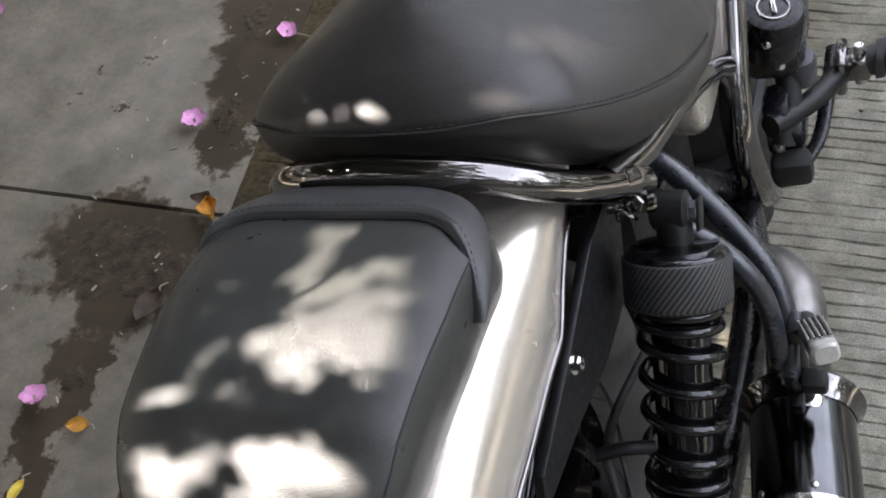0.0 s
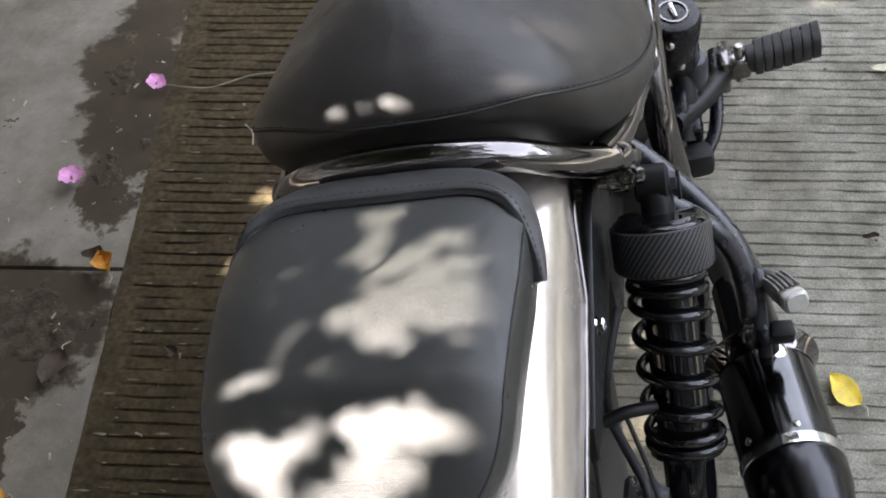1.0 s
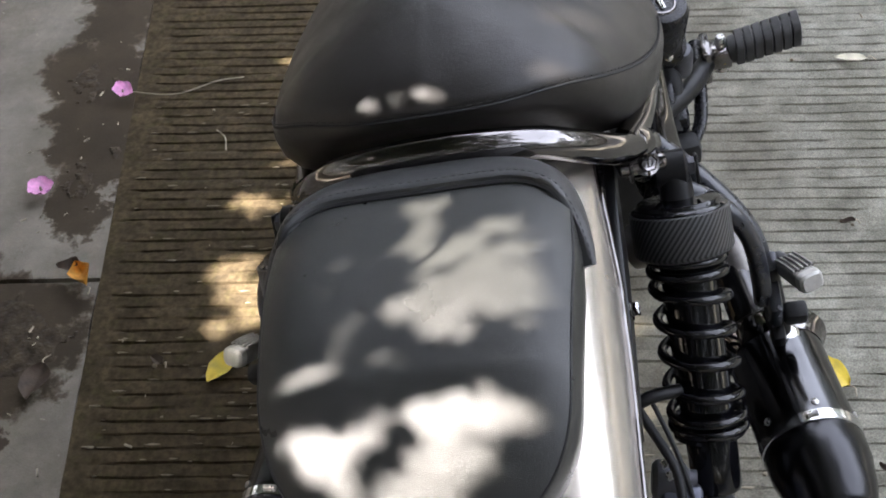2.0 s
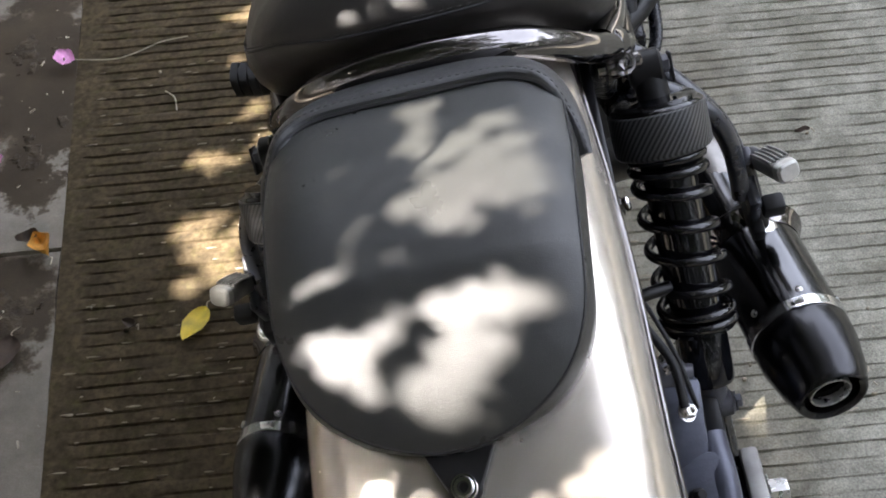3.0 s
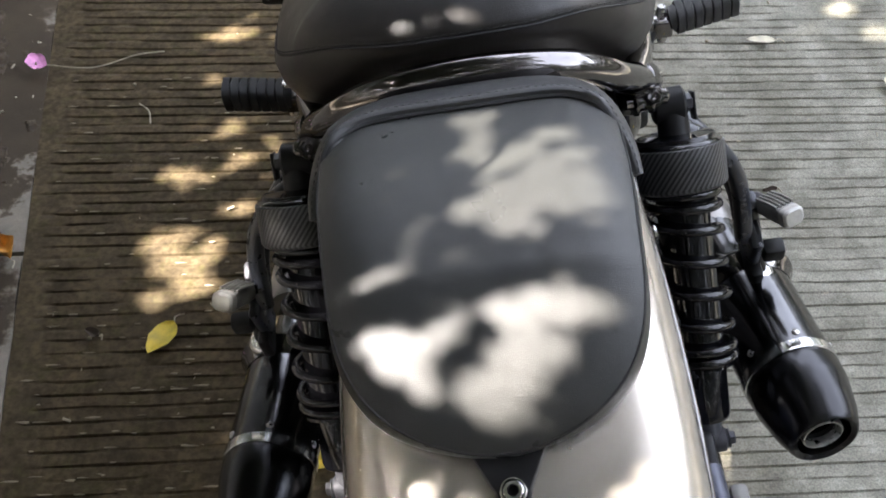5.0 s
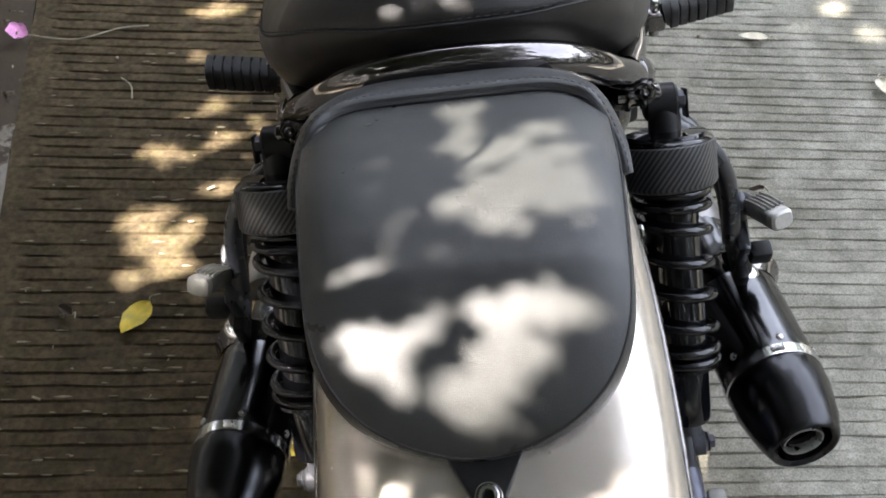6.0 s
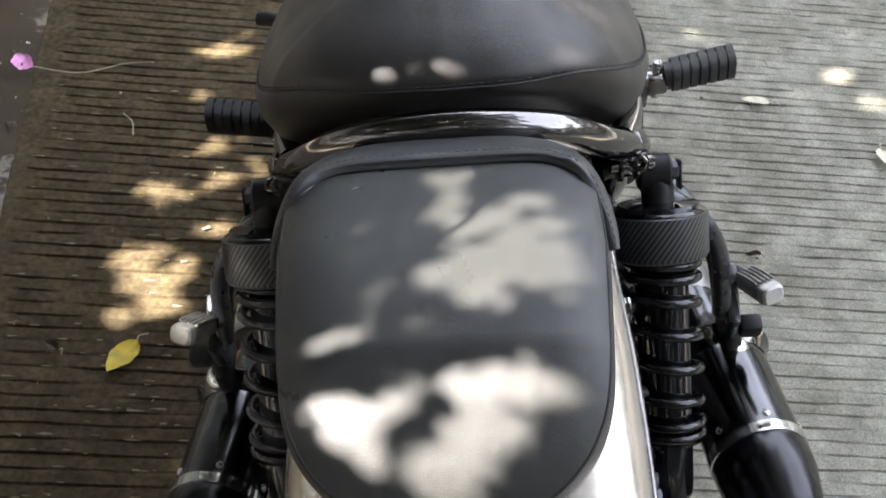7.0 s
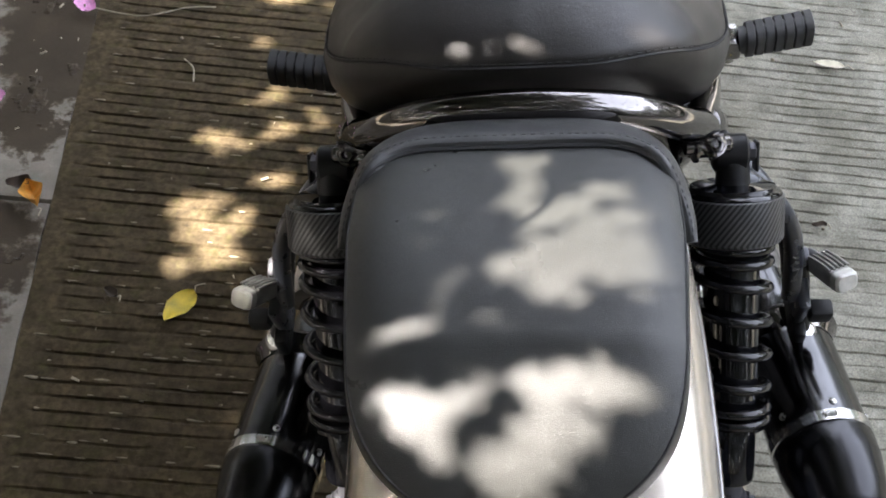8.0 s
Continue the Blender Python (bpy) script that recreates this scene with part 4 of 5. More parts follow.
def fender_struts():
    for s in (1, -1):
        ol = [(0.05, 0.61), (0.05, 0.652), (-0.02, 0.655), (-0.10, 0.640), (-0.19, 0.628), (-0.20, 0.605), (-0.12, 0.585), (-0.05, 0.560), (0.02, 0.555)]
        m = Matrix(((0, 0, 1, s * 0.110 - 0.004), (1, 0, 0, 0), (0, 1, 0, 0), (0, 0, 0, 1)))
        st = part("fender_strut", plate(ol, 0.008, m), SATIN_BLACK, bike, "black steel fender strut")
        part("strut_bolt", bolt((s * 0.1145, -0.104, 0.6305), (s, 0, 0.2), 0.0055, 0.006), CHROME, st, "chrome strut bolt")


fender_struts()


def middle():
    """Frame tubes, side cover, motor and lock below and before the saddle."""
    fr = part("frame", join(tube([(-0.1281, 0.3297, 0.5301), (-0.0970, 0.3589, 0.4404), (-0.0937, 0.3589, 0.2736)], 0.014, 12, 5), tube([(0.1229, 0.0917, 0.6023), (0.1299, 0.2170, 0.4762), (0.1343, 0.3088, 0.3744)], 0.014, 12, 5), tube([(-0.1285, 0.0917, 0.5978), (-0.1153, 0.2170, 0.4718), (-0.1075, 0.3088, 0.3701)], 0.014, 12, 5), block((0.22, 0.05, 0.05), (0, 0.10, 0.60), (0, 0, 0), 0.01)), FRAME_BLACK, bike, "black frame tubes")
    part("bright_tube", tube([(0.1495, 0.4090, 0.6336), (0.1510, 0.3589, 0.5655), (0.1532, 0.3172, 0.5062), (0.1575, 0.2963, 0.4576), (0.1645, 0.3005, 0.3927), (0.1657, 0.3423, 0.3321)], 0.0165, 16, 7), DARK_CHROME, fr, "dark chrome down tube")
    part("battery_box", block((0.21, 0.22, 0.24), (0, 0.21, 0.48), (0, 0, 0), 0.02), SATIN_BLACK, bike)
    part("motor", join(block((0.26, 0.34, 0.28), (0, 0.58, 0.36), (0, 0, 0), 0.04), block((0.30, 0.22, 0.16), (0, 0.50, 0.24), (0, 0, 0), 0.04)), SATIN_BLACK, bike, "satin black motor casing")
    tank = []
    for i in range(22):
        t = i / 21
        y = 0.21 + 0.40 * t
        w = 0.10 + 0.045 * math.sin(min(1, t * 1.6) * math.pi / 2)
        top = 0.71 + 0.08 * math.sin(min(1, t * 1.5) * math.pi / 2)
        tank.append([Vector((x, y, 0.61 + (top - 0.60) * 0.5 + z)) for x, z in super_ring(32, w, (top - 0.56) / 2 + 0.02, 2.8)])
    part("fuel_tank", loft(tank), PAINT, bike, "champagne silver fuel tank")
    cover = part("side_cover", loft([[Vector((0.118 + dx, 0.284 + y * k, 0.591 + z * k)) for y, z in super_ring(28, 0.075, 0.078, 3)] for dx, k in ((0, 1.0), (0.018, 0.99), (0.025, 0.93), (0.028, 0.80))]), PAINT, bike, "champagne silver side cover")
    lock = part("ignition_lock", join(lathe((0.1676, 0.4466, 0.4525), (0.1783, 0.4383, 0.5072), [(0, 0.034), (0.045, 0.034), (0.052, 0.030), (0.053, 0.024)], 32)[:2], block((0.07, 0.10, 0.09), (0.1680, 0.4759, 0.4546), (0, 0, 0), 0.02)), FRAME_BLACK, bike, "black ignition lock housing")
    part("lock_ring", lathe((0.1767, 0.4395, 0.4971), (0.1788, 0.4379, 0.5076), [(0, 0.0185), (0.007, 0.0185), (0.009, 0.0170), (0.009, 0.0152), (0.003, 0.0150)], 30, False), DARK_CHROME, lock, "chrome ring of the ignition lock")
    part("lock_barrel", lathe((0.1767, 0.4395, 0.4971), (0.1788, 0.4379, 0.5076), [(0, 0.0150), (0.004, 0.0150), (0.005, 0.012)], 24), FRAME_BLACK, lock)
    part("key_slot", block((0.005, 0.02, 0.004), (0.1783, 0.4383, 0.5063), (20, 0, 15), 0.001), CHROME, lock)
    for p in ((0.1712, 0.4132, 0.4776), (0.1706, 0.4633, 0.4079), (0.1796, 0.4257, 0.4373)):
        part("cap_nut", lathe(p, (p[0] + 0.02, p[1] - 0.05, p[2] + 0.08), [(0, 0.0062), (0.004, 0.0062), (0.008, 0.004), (0.0095, 0.001)], 12), CHROME, lock, "chrome cap nut")
    brake = part("brake_cylinder", block((0.042, 0.060, 0.046), (0.1766, 0.4466, 0.3313), (10, 0, 0), 0.010), FRAME_BLACK, bike, "black rear brake cylinder")
    part("cylinder_boot", block((0.046, 0.034, 0.036), (0.1838, 0.4040, 0.3073), (0, 0, 8), 0.010), RUBBER, brake)
    part("brake_hose", tube([(0.1743, 0.4174, 0.3305), (0.1813, 0.4508, 0.3704), (0.1755, 0.4842, 0.4049)], 0.014, 12, 5), RUBBER, brake)
    part("cylinder_mount", block((0.030, 0.045, 0.05), (0.1695, 0.4425, 0.3603), (20, 0, 0), 0.010), FRAME_BLACK, brake)
    part("fluid_cap", lathe((0.1925, 0.4759, 0.3771), (0.1967, 0.4658, 0.4315), [(0, 0.017), (0.03, 0.017), (0.036, 0.014), (0.037, 0.002)], 22), GREY_METAL, brake, "pale grey fluid cap")
    part("brake_lever", tube([(0.1985, 0.4090, 0.3117), (0.2106, 0.4341, 0.3216), (0.2161, 0.4675, 0.3338), (0.2181, 0.5092, 0.3444), (0.2193, 0.5552, 0.3514)], 0.0085, 12, 7, 0.8), FRAME_BLACK, brake, "black brake pedal arm")
    part("brake_bolt", bolt((0.1707, 0.4174, 0.3268), (0, -0.3, 1), 0.006, 0.006), STEEL, brake, "steel bolt")


middle()


# ---------------------------------------------------------------- litter
def flower(at, turn, size, tilt=0.0):
    f = tagged(new("flower"), "fallen pink blossom lying on the ground", "flower", "fallen blossoms")
    f.matrix_basis = pose(*at, tilt, tilt * 0.6, turn)
    for k in range(5):
        rows = []
        for i in range(6):
            t = i / 5
            w = size * 0.42 * math.sin(math.pi * (0.12 + 0.80 * t)) ** 0.8
            r = size * (0.06 + 0.56 * t)
            row = []
            for j in range(5):
                q = -1 + 2 * j / 4
                row.append(Vector((q * w, r - abs(q) ** 2 * size * 0.08 * t, 0.004 + size * (0.28 * t ** 1.6 - 0.06 * math.cos(q * 2.2) + 0.05 * noise.noise((k, t * 3, q))))))
            rows.append(row)
        m = pose(0, 0, 0, 0, 0, 72 * k + 6 * math.sin(k * 5 + turn))
        v, fc = loft([[m @ p for p in r] for r in rows], closed=False, caps=False)
        o = part("petal", (v, fc), PETAL, f)
    part("stamen", lathe((0, 0, 0), (0, 0, 0.02), [(0, size * 0.06), (size * 0.25, size * 0.05), (size * 0.3, 0.0005)], 10), STRAW, f)
    return f


def leaf(name, at, turn, length, width, material, label, curl=0.25, tilt=0.0, skew=0.0):
    """skew: how much fuller one half of the blade is."""
    ob = tagged(new(name), label, "leaf", "fallen leaves")
    ob.matrix_basis = pose(*at, tilt, 0, turn)
    rows = []
    for i in range(13):
        t = i / 12
        w = width * 0.5 * math.sin(math.pi * min(1, t ** 0.8)) ** 0.75 + 0.0004
        w *= 1 + 0.12 * noise.noise((t * 6, turn, 0))
        rows.append([Vector((q * w * (1 + skew * math.copysign(1, q) * math.cos(t * 2.6)), length * (t - 0.5), 0.003 + curl * width * (abs(q) ** 1.7) + curl * 0.6 * width * math.sin(t * 3.1 + turn) ** 2)) for q in (-1, -0.6, -0.25, 0, 0.25, 0.6, 1)])
    up, f = loft(rows, closed=False, caps=False)
    part("blade", (up, f), material, ob)
    part("stalk", tube([(0, -length * 0.5, 0.004), (0.003, -length * 0.62, 0.006), (-0.004, -length * 0.80, 0.004)], 0.0011, 6, 4), STRAW, ob)
    return ob


flower((-0.266, 1.734, 0.012), 20, 0.030, 18)
flower((-0.430, 1.551, 0.012), 50, 0.036, 8)
flower((-0.640, 1.039, 0.012), 110, 0.034, 14)
flower((-0.879, 2.007, 0.012), 10, 0.034, 10)
leaf("leaf", (-0.224, 1.087, 0.004), 128, 0.060, 0.034, YELLOW, "yellow fallen leaf on grooved concrete", 0.10)
leaf("leaf", (0.525, 0.748, 0.004), 13, 0.056, 0.035, YELLOW, "yellow fallen leaf on grooved concrete", 0.10, 0.0, -0.35)
leaf("leaf", (-0.387, 1.329, 0.012), 10, 0.045, 0.034, ORANGE, "curled orange leaf beside the mud", 0.5)
leaf("leaf", (-0.403, 1.357, 0.012), 80, 0.035, 0.024, BROWN_LEAF, "small brown leaf beside the mud", 0.4)
leaf("leaf", (-0.566, 0.979, 0.010), 75, 0.035, 0.024, ORANGE, "small faded orange leaf on concrete", 0.2)
leaf("leaf", (-0.642, 0.889, 0.010), 160, 0.040, 0.018, YELLOW, "narrow yellow green leaf on concrete", 0.3)
leaf("leaf", (-0.477, 1.164, 0.012), 150, 0.060, 0.042, BROWN_LEAF, "dark brown leaf lying on the mud", 0.15)
leaf("leaf", (-0.307, 1.134, 0.004), 40, 0.022, 0.013, BROWN_LEAF, "small reddish brown leaf on grooved concrete", 0.4)
leaf("leaf", (1.001, 1.069, 0.004), 160, 0.040, 0.028, PALE_LEAF, "pale dry leaf on grooved concrete", 0.15)
leaf("leaf", (0.876, 1.259, 0.004), 60, 0.050, 0.018, PALE_LEAF, "pale dry leaf on grooved concrete", 0.12)
leaf("leaf", (-0.097, 0.821, 0.004), 30, 0.045, 0.028, YELLOW, "yellow fallen leaf under the muffler", 0.2)
leaf("leaf", (0.680, 0.959, 0.003), 70, 0.022, 0.008, BROWN_LEAF, "small dark curled leaf on grooved concrete", 0.6)
leaf("leaf", (0.505, 0.603, 0.003), 20, 0.018, 0.009, BROWN_LEAF, "tiny dark leaf on grooved concrete", 0.6)


def twig(pts, r, label):
    ob = part("twig", tube(pts, r, 6, 8), STRAW, None, label)
    return tagged(ob, category="twig", group="fallen twigs")


twig([(-0.257, 1.735, 0.010), (-0.198, 1.702, 0.006), (-0.161, 1.690, 0.007), (-0.104, 1.695, 0.005), (-0.057, 1.682, 0.006)], 0.0011, "thin pale dry stalk on grooved concrete")
twig([(-0.130, 1.571, 0.004), (-0.121, 1.543, 0.008), (-0.126, 1.516, 0.004)], 0.0013, "short dry stalk on grooved concrete")


def litter():
    geos = []
    rng = random.Random(5)
    for k in range(260):
        if k < 190:
            u, v = rng.uniform(-0.8, 1.6), rng.uniform(0.1, 2.3)
            z = 0.002
        else:
            v = rng.uniform(0.7, 1.9)
            u = kerb_u(v) - rng.uniform(0.0, 0.33)
            z = 0.014
        p = to_groove.inverted() @ Vector((u, v, z))
        a = rng.uniform(0, 6.3)
        s = rng.choice((0.0012, 0.0018, 0.003, 0.005))
        d = Vector((math.cos(a), math.sin(a), rng.uniform(-0.1, 0.3)))
        geos.append(tube([p, p + d * s, p + d * s * 2.2], s * 0.34, 5, 1, curve=False))
    chips = []
    for k in range(420):
        v = 0.35 + 1.1 * rng.random() ** 1.3
        u = kerb_u(v) + rng.uniform(0.03, 0.9) ** 1.1
        v = fanned(u, groove_v(round((v + 0.7) / PITCH)) + PITCH * rng.uniform(0.15, 0.5))
        L, W = rng.uniform(0.002, 0.012), rng.uniform(0.0007, 0.0019)
        p = Vector((u, v, 0.0))
        m = to_groove.inverted()
        ring = [m @ (p + Vector((L * math.cos(q) * (1 + 0.3 * math.sin(3 * q + k)), W * math.sin(q), 0.0004))) for q in (0, 0.9, 1.7, 2.5, 3.4, 4.2, 5.2)]
        chips.append(loft([ring, [q.lerp(m @ p, 0.5) + Vector((0, 0, 0.0012)) for q in ring]]))
    # pale grit: loose stones on the paving, white bits on the mud
    for k, (x, y) in enumerate(((0.393, 0.668), (0.499, 0.562), (0.569, 0.667), (0.497, 0.563), (0.375, 0.655), (0.606, 1.272), (0.688, 0.956), (0.796, 1.302), (-0.314, 1.133), (-0.125, 1.626))):
        r = 0.0022 + 0.0016 * rng.random()
        p = Vector((x, y, 0.0))
        chips.append(lathe(p, p + Vector((0.2 * math.sin(k), 0.2 * math.cos(k), 1)), [(0, r * 0.8), (r * 0.5, r), (r * 1.1, r * 0.75), (r * 1.4, r * 0.1)], 7)[:2])
    bits = []
    for k, (x, y) in enumerate(((-0.246, 1.799), (-0.312, 1.673), (-0.572, 1.533), (-0.581, 1.298), (-0.468, 1.251), (-0.249, 1.801), (-0.527, 1.815))):
        r = 0.0016 + 0.0010 * rng.random()
        p = Vector((x, y, 0.006))
        bits.append(lathe(p, p + Vector((0.3 * math.sin(k), 0.3, 1)), [(0, r * 0.7), (r * 0.6, r), (r * 1.3, r * 0.2)], 6)[:2])
    tagged(part("grit", join(*bits), PALE_LEAF, None, "small white bits lying on the muddy strip"), category="grit", kind="stuff")
    tagged(part("chips", join(*chips), CHIP, None, "pale cement chips along the grooves"), category="chips", kind="stuff")
    ob = part("litter", join(*geos), STRAW, None, "scattered crumbs, seeds and bits of straw on the concrete")
    tagged(ob, category="litter", kind="stuff")


litter()


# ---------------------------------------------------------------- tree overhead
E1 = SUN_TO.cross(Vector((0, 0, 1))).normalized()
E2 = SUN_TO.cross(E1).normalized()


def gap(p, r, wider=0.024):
    """A hole cut for one sun spot: wider in the high leaves, so that the low ones bound it."""
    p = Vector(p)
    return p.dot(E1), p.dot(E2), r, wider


# sun spots placed to fit the camera's view; the crown is cut to match
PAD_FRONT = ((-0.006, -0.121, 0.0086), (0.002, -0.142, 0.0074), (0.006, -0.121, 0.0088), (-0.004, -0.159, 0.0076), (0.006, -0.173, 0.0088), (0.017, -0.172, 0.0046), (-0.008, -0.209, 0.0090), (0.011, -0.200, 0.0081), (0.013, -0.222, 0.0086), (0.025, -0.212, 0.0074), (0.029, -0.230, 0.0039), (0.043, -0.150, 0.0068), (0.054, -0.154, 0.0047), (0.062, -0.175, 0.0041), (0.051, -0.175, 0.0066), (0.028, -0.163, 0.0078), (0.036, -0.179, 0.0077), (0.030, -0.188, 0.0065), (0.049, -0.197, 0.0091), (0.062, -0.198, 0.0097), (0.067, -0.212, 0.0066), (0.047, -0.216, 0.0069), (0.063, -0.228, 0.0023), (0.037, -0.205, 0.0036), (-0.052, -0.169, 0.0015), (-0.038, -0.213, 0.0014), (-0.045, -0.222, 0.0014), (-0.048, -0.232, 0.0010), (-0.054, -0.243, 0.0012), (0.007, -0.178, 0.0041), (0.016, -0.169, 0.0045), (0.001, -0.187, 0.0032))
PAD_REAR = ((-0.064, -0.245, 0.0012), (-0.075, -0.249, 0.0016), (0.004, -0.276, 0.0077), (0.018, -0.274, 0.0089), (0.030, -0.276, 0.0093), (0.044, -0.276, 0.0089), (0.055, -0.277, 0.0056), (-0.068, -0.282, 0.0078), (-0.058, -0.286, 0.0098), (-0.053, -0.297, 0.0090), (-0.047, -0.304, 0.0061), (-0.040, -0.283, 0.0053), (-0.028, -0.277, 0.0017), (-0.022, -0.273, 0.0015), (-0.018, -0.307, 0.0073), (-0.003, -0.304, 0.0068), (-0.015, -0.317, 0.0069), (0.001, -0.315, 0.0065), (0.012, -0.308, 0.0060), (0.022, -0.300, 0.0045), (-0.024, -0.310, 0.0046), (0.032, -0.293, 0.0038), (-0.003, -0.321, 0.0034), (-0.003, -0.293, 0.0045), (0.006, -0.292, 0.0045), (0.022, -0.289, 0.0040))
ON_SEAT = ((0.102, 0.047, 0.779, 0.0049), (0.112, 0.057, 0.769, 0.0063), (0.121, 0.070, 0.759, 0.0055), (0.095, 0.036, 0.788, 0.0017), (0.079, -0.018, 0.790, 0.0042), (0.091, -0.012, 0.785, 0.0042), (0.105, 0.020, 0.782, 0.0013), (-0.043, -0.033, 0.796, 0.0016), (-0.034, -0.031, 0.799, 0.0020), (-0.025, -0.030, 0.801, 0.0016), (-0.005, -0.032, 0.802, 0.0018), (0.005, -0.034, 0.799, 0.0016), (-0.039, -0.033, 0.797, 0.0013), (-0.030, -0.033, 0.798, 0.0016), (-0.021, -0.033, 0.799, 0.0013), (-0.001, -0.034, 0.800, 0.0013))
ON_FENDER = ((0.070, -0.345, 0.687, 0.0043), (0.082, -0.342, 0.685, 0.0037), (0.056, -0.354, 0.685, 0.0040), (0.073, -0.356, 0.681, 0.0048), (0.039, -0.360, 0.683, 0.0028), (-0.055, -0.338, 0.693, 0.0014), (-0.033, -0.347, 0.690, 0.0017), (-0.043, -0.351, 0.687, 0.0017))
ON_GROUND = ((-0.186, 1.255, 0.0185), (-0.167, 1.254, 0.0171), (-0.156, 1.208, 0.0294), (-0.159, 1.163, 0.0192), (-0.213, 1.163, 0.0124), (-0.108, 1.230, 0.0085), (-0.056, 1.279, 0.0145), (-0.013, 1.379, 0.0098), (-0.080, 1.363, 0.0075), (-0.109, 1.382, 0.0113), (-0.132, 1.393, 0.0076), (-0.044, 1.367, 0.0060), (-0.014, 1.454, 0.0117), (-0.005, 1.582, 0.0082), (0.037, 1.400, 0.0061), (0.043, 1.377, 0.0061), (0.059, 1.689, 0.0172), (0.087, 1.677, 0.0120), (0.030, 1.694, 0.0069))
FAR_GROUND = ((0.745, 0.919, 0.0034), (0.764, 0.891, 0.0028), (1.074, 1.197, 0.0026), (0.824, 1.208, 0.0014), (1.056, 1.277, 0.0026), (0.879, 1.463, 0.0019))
SUN_SPOT_HOLES = [gap(BIKE @ Vector((x, y, pad_top(x - PAD_X, y))), r, 0.022 if r > 0.003 else 0.007) for x, y, r in PAD_FRONT + PAD_REAR]
SUN_SPOT_HOLES += [gap(BIKE @ Vector((x, y, z)), r, 0.015) for x, y, z, r in ON_SEAT + ON_FENDER]
SUN_SPOT_HOLES += [gap((x, y, 0), r, 0.022) for x, y, r in ON_GROUND]
SUN_SPOT_HOLES += [gap((x, y, 0), r, 0.0) for x, y, r in FAR_GROUND]


def tree():
    t = tagged(new("tree"), "broad leafy tree standing beside the concrete strip", "tree")
    t.matrix_basis = pose(0, 0, 0)
    base = Vector((-4.4, 4.6, 0))
    part("trunk", tube([base, base + Vector((0.1, -0.1, 1.2)), base + Vector((0.25, -0.25, 2.3)), base + Vector((0.5, -0.5, 3.2))], lambda q: 0.20 - 0.09 * q, 18, 8), BARK, t)
    mid = Vector((0.3, 1.2, 0)) + SUN_TO * 4.6
    rng = random.Random(11)
    for k in range(9):
        e = mid + E1 * rng.uniform(1.6, 2.3) + E2 * rng.uniform(-1.4, 1.4) + SUN_TO * 1.3
        s0 = base + Vector((0.3, -0.3, 2.4 + 0.1 * k))
        m = s0.lerp(e, 0.5) + Vector((0, 0, 0.5))
        part("limb", tube([s0, m, e], lambda q: 0.07 - 0.055 * q, 10, 8), BARK, t)
    # a thin unseen twig low over the bike, bent for the pad's shadow line
    line = ((0.009, -0.097, 0.775), (0.019, -0.1215, 0.780), (0.022, -0.141, 0.784), (0.016, -0.157, 0.7855), (0.005, -0.171, 0.786), (-0.007, -0.1795, 0.787), (-0.0176, -0.189, 0.787), (-0.027, -0.200, 0.7865))
    pts = [BIKE @ Vector(p) + SUN_TO * (0.66 - 0.02 * k) for k, p in enumerate(line)]
    top = pts[0] + SUN_TO * 2.4 + E1 * 0.03
    part("twig", tube([top, pts[0].lerp(top, 0.4) + E2 * 0.01] + pts, lambda q: 0.0026 - 0.0012 * q, 8, 6), BARK, t)
    # leaves fill the crown except along the holes cut for the sun spots
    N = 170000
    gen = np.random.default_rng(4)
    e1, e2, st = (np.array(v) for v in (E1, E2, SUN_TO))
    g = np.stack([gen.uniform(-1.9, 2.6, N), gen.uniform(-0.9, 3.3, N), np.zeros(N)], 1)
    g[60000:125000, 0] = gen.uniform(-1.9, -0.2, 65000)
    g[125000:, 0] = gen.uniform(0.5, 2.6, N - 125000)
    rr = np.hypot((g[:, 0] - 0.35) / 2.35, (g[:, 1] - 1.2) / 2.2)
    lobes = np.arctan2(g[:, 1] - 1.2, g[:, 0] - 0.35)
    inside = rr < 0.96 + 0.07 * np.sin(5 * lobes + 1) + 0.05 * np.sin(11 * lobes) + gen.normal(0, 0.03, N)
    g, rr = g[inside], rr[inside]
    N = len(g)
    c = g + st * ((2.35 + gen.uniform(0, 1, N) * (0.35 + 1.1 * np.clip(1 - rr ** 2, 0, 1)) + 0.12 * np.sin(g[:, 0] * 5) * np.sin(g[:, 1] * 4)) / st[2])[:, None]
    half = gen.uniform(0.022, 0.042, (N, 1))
    # small leaves added low, unseen, to sharpen the sun spots on bike and paving
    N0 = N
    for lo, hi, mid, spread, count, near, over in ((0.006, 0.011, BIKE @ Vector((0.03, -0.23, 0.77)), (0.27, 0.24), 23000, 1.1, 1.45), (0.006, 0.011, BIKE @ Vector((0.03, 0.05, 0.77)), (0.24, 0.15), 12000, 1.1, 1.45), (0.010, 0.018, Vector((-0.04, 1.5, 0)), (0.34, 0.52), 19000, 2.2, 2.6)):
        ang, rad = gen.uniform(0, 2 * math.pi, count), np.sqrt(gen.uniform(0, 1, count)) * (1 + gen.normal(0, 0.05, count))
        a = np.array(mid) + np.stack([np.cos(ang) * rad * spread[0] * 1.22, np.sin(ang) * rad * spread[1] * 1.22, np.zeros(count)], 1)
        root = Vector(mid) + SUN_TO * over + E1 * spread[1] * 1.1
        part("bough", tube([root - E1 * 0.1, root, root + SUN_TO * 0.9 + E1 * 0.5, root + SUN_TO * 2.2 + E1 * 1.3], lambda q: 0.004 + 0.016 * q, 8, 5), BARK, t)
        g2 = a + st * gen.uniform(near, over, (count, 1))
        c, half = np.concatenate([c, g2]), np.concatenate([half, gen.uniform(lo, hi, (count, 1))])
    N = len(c)
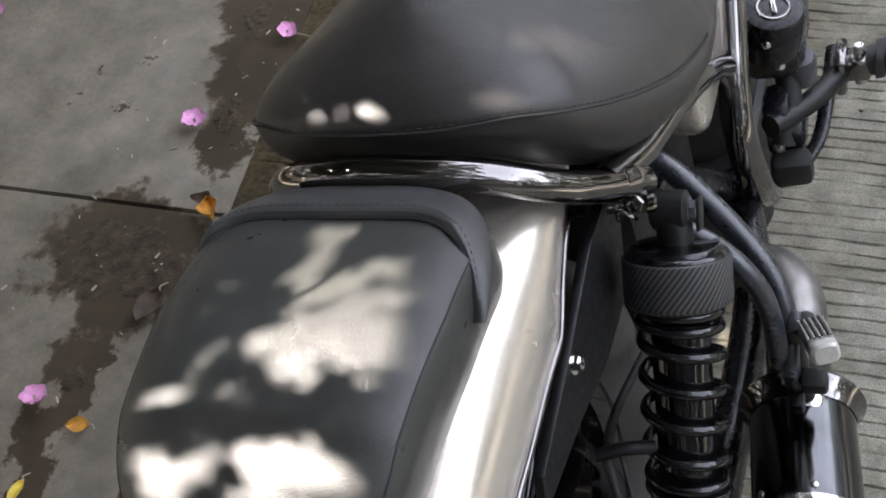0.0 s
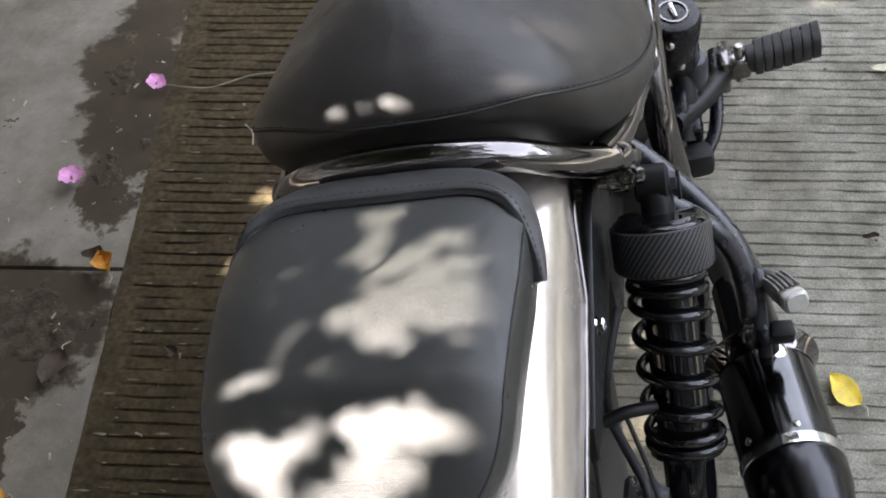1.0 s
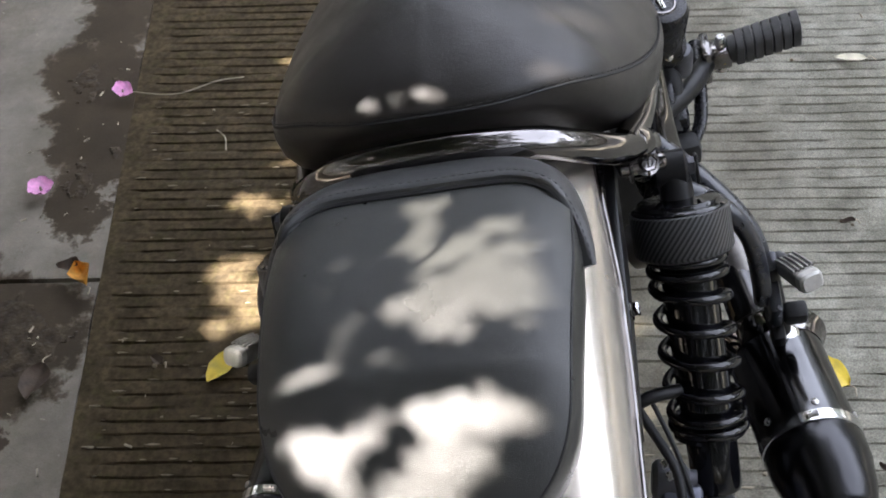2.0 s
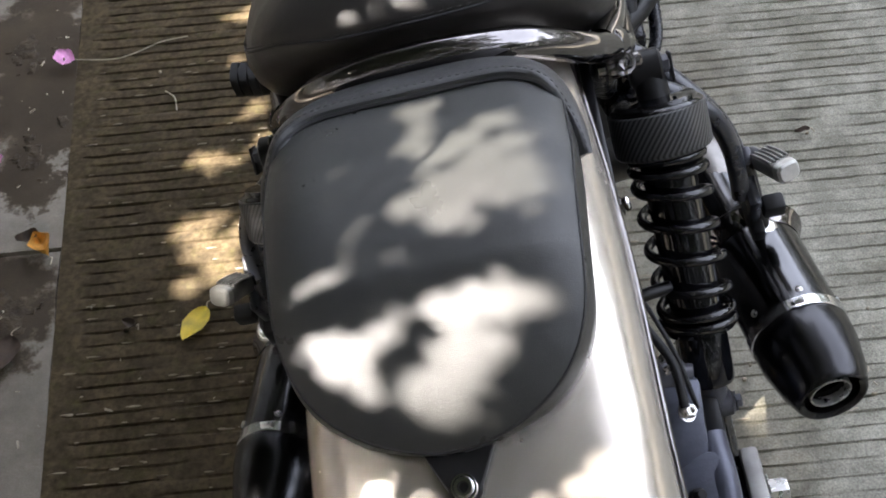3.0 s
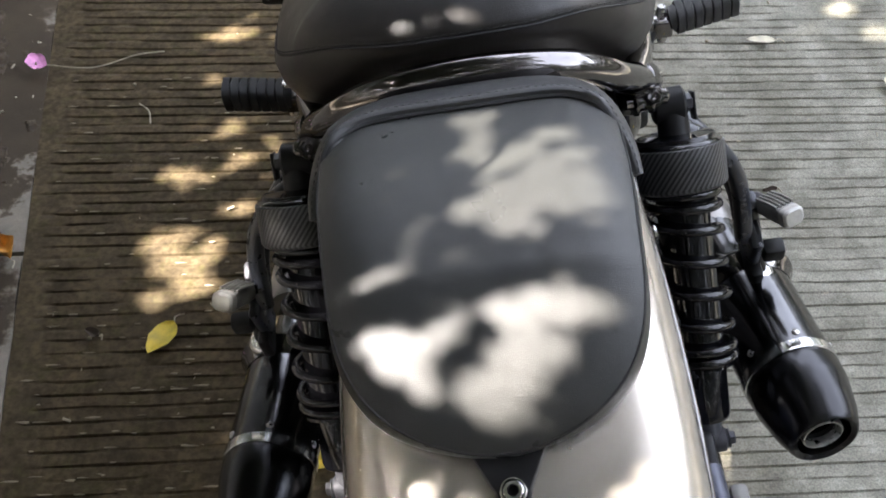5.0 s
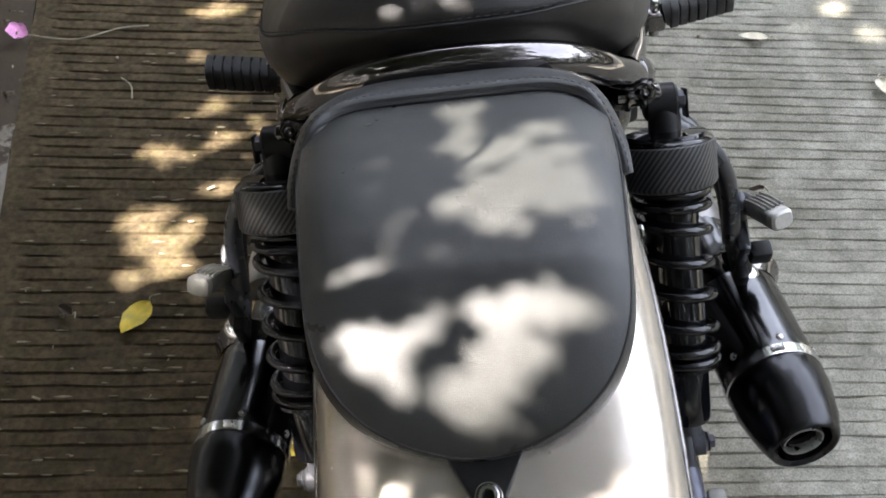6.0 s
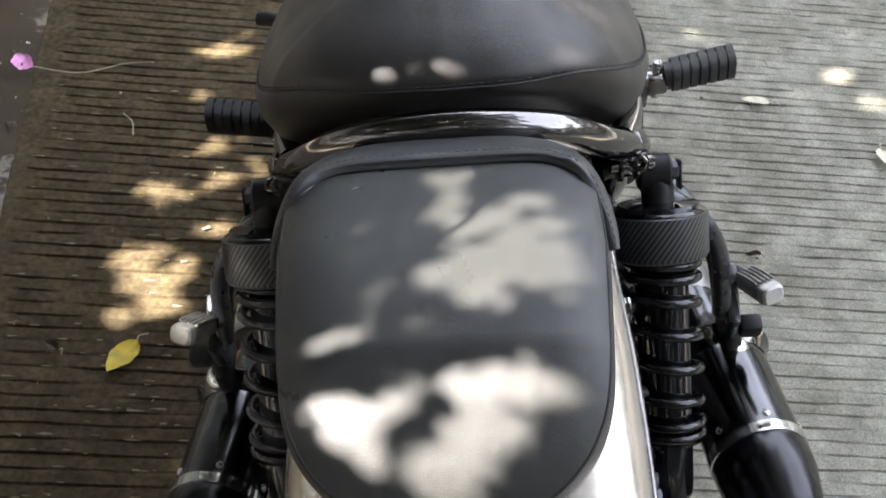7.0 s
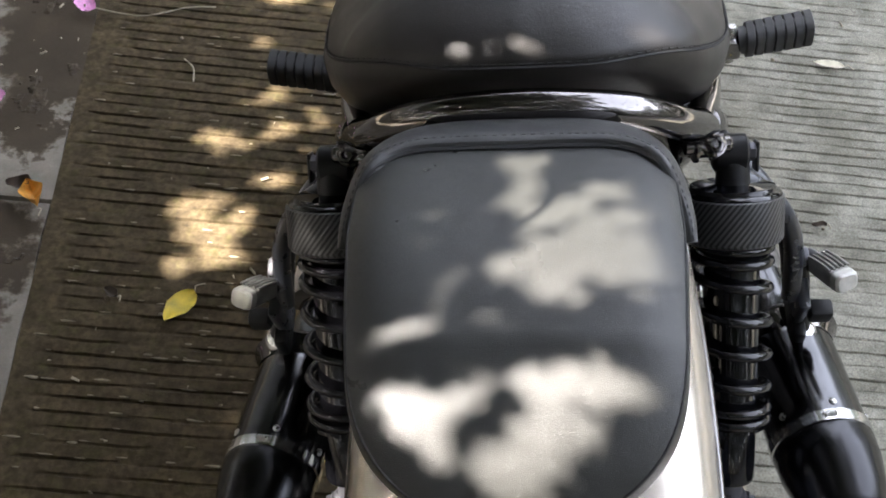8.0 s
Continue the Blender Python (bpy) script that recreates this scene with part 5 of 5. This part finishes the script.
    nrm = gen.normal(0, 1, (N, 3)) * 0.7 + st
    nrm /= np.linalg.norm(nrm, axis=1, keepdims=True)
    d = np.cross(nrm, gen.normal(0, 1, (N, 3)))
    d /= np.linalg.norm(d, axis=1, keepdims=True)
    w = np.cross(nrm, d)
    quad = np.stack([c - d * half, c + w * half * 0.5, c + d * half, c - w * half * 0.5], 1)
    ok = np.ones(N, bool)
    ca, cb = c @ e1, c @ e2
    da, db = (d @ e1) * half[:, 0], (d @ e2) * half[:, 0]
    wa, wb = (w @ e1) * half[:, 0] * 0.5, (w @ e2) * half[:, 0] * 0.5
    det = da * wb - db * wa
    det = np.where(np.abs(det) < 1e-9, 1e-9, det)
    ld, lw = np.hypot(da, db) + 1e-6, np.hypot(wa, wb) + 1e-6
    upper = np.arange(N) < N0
    for k, (u, v, r, w0) in enumerate(SUN_SPOT_HOLES):
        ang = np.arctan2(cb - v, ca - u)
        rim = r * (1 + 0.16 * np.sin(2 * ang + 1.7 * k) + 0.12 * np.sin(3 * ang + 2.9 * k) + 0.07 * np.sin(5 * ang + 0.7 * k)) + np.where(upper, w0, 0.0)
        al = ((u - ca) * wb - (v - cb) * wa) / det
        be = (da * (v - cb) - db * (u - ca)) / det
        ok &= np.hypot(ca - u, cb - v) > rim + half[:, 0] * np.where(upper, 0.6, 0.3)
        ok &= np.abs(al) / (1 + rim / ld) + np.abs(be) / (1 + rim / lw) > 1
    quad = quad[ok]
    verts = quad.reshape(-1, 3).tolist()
    # larger sprays added unseen over and round the strip to darken reflections there
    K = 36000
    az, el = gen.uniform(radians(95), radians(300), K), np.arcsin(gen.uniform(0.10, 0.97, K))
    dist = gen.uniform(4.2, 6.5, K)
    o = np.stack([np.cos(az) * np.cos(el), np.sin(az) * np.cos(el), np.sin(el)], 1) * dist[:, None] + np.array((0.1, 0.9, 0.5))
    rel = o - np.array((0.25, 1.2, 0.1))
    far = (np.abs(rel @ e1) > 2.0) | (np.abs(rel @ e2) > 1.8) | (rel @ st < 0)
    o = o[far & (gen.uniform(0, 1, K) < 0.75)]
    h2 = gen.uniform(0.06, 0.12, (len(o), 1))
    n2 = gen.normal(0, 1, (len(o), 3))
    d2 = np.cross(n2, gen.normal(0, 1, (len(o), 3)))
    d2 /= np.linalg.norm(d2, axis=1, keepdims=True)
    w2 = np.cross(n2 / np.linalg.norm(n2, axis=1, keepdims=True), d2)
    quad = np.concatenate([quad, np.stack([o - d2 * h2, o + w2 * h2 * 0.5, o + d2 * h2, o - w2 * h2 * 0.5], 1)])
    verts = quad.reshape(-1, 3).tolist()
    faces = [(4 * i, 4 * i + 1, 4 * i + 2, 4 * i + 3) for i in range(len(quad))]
    part("crown", (verts, faces), FOLIAGE, t, "crown of many small green leaves with holes cut for sun spots", smooth=False)


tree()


def reflection_foliage():
    """Unseen foliage added all round to dim reflections, cut open to shape the skylight."""
    gen = np.random.default_rng(9)
    K = 70000
    az, el = gen.uniform(0, 2 * math.pi, K), np.arcsin(gen.uniform(0.0, 1.0, K))
    dist = gen.uniform(6.0, 9.0, K)
    o = np.stack([np.cos(az) * np.cos(el), np.sin(az) * np.cos(el), np.sin(el)], 1) * dist[:, None] + np.array((0.1, 0.9, 0.0))
    turned = (az - radians(-2) + math.pi) % (2 * math.pi) - math.pi
    rim = np.hypot(turned / radians(92), (el - radians(45)) / radians(25)) + 0.16 * np.sin(az * 9 + 2.0 * np.sin(el * 8)) + 0.10 * np.sin(el * 17 + az * 4)
    keep = gen.uniform(0, 1, K) < np.clip((rim - 0.75) / 0.3, 0.02, 1)
    rel = o - np.array((0.25, 1.2, 0.3))
    along = rel @ np.array(SUN_TO)
    off = np.linalg.norm(rel - along[:, None] * np.array(SUN_TO), axis=1)
    o = o[keep & ((off > 2.4) | (along < 0))]
    h = gen.uniform(0.10, 0.22, (len(o), 1))
    n = gen.normal(0, 1, (len(o), 3))
    d = np.cross(n, gen.normal(0, 1, (len(o), 3)))
    d /= np.linalg.norm(d, axis=1, keepdims=True)
    w = np.cross(n / np.linalg.norm(n, axis=1, keepdims=True), d)
    q = np.stack([o - d * h, o + w * h * 0.5, o + d * h, o - w * h * 0.5], 1)
    q[:, :, 2] = np.maximum(q[:, :, 2], 0.0)
    faces = [(4 * i, 4 * i + 1, 4 * i + 2, 4 * i + 3) for i in range(len(q))]
    ob = part("trees", (q.reshape(-1, 3).tolist(), faces), FOLIAGE, None, "unseen green foliage added round the place to shape reflections", smooth=False)
    tagged(ob, category="trees", kind="stuff")


reflection_foliage()
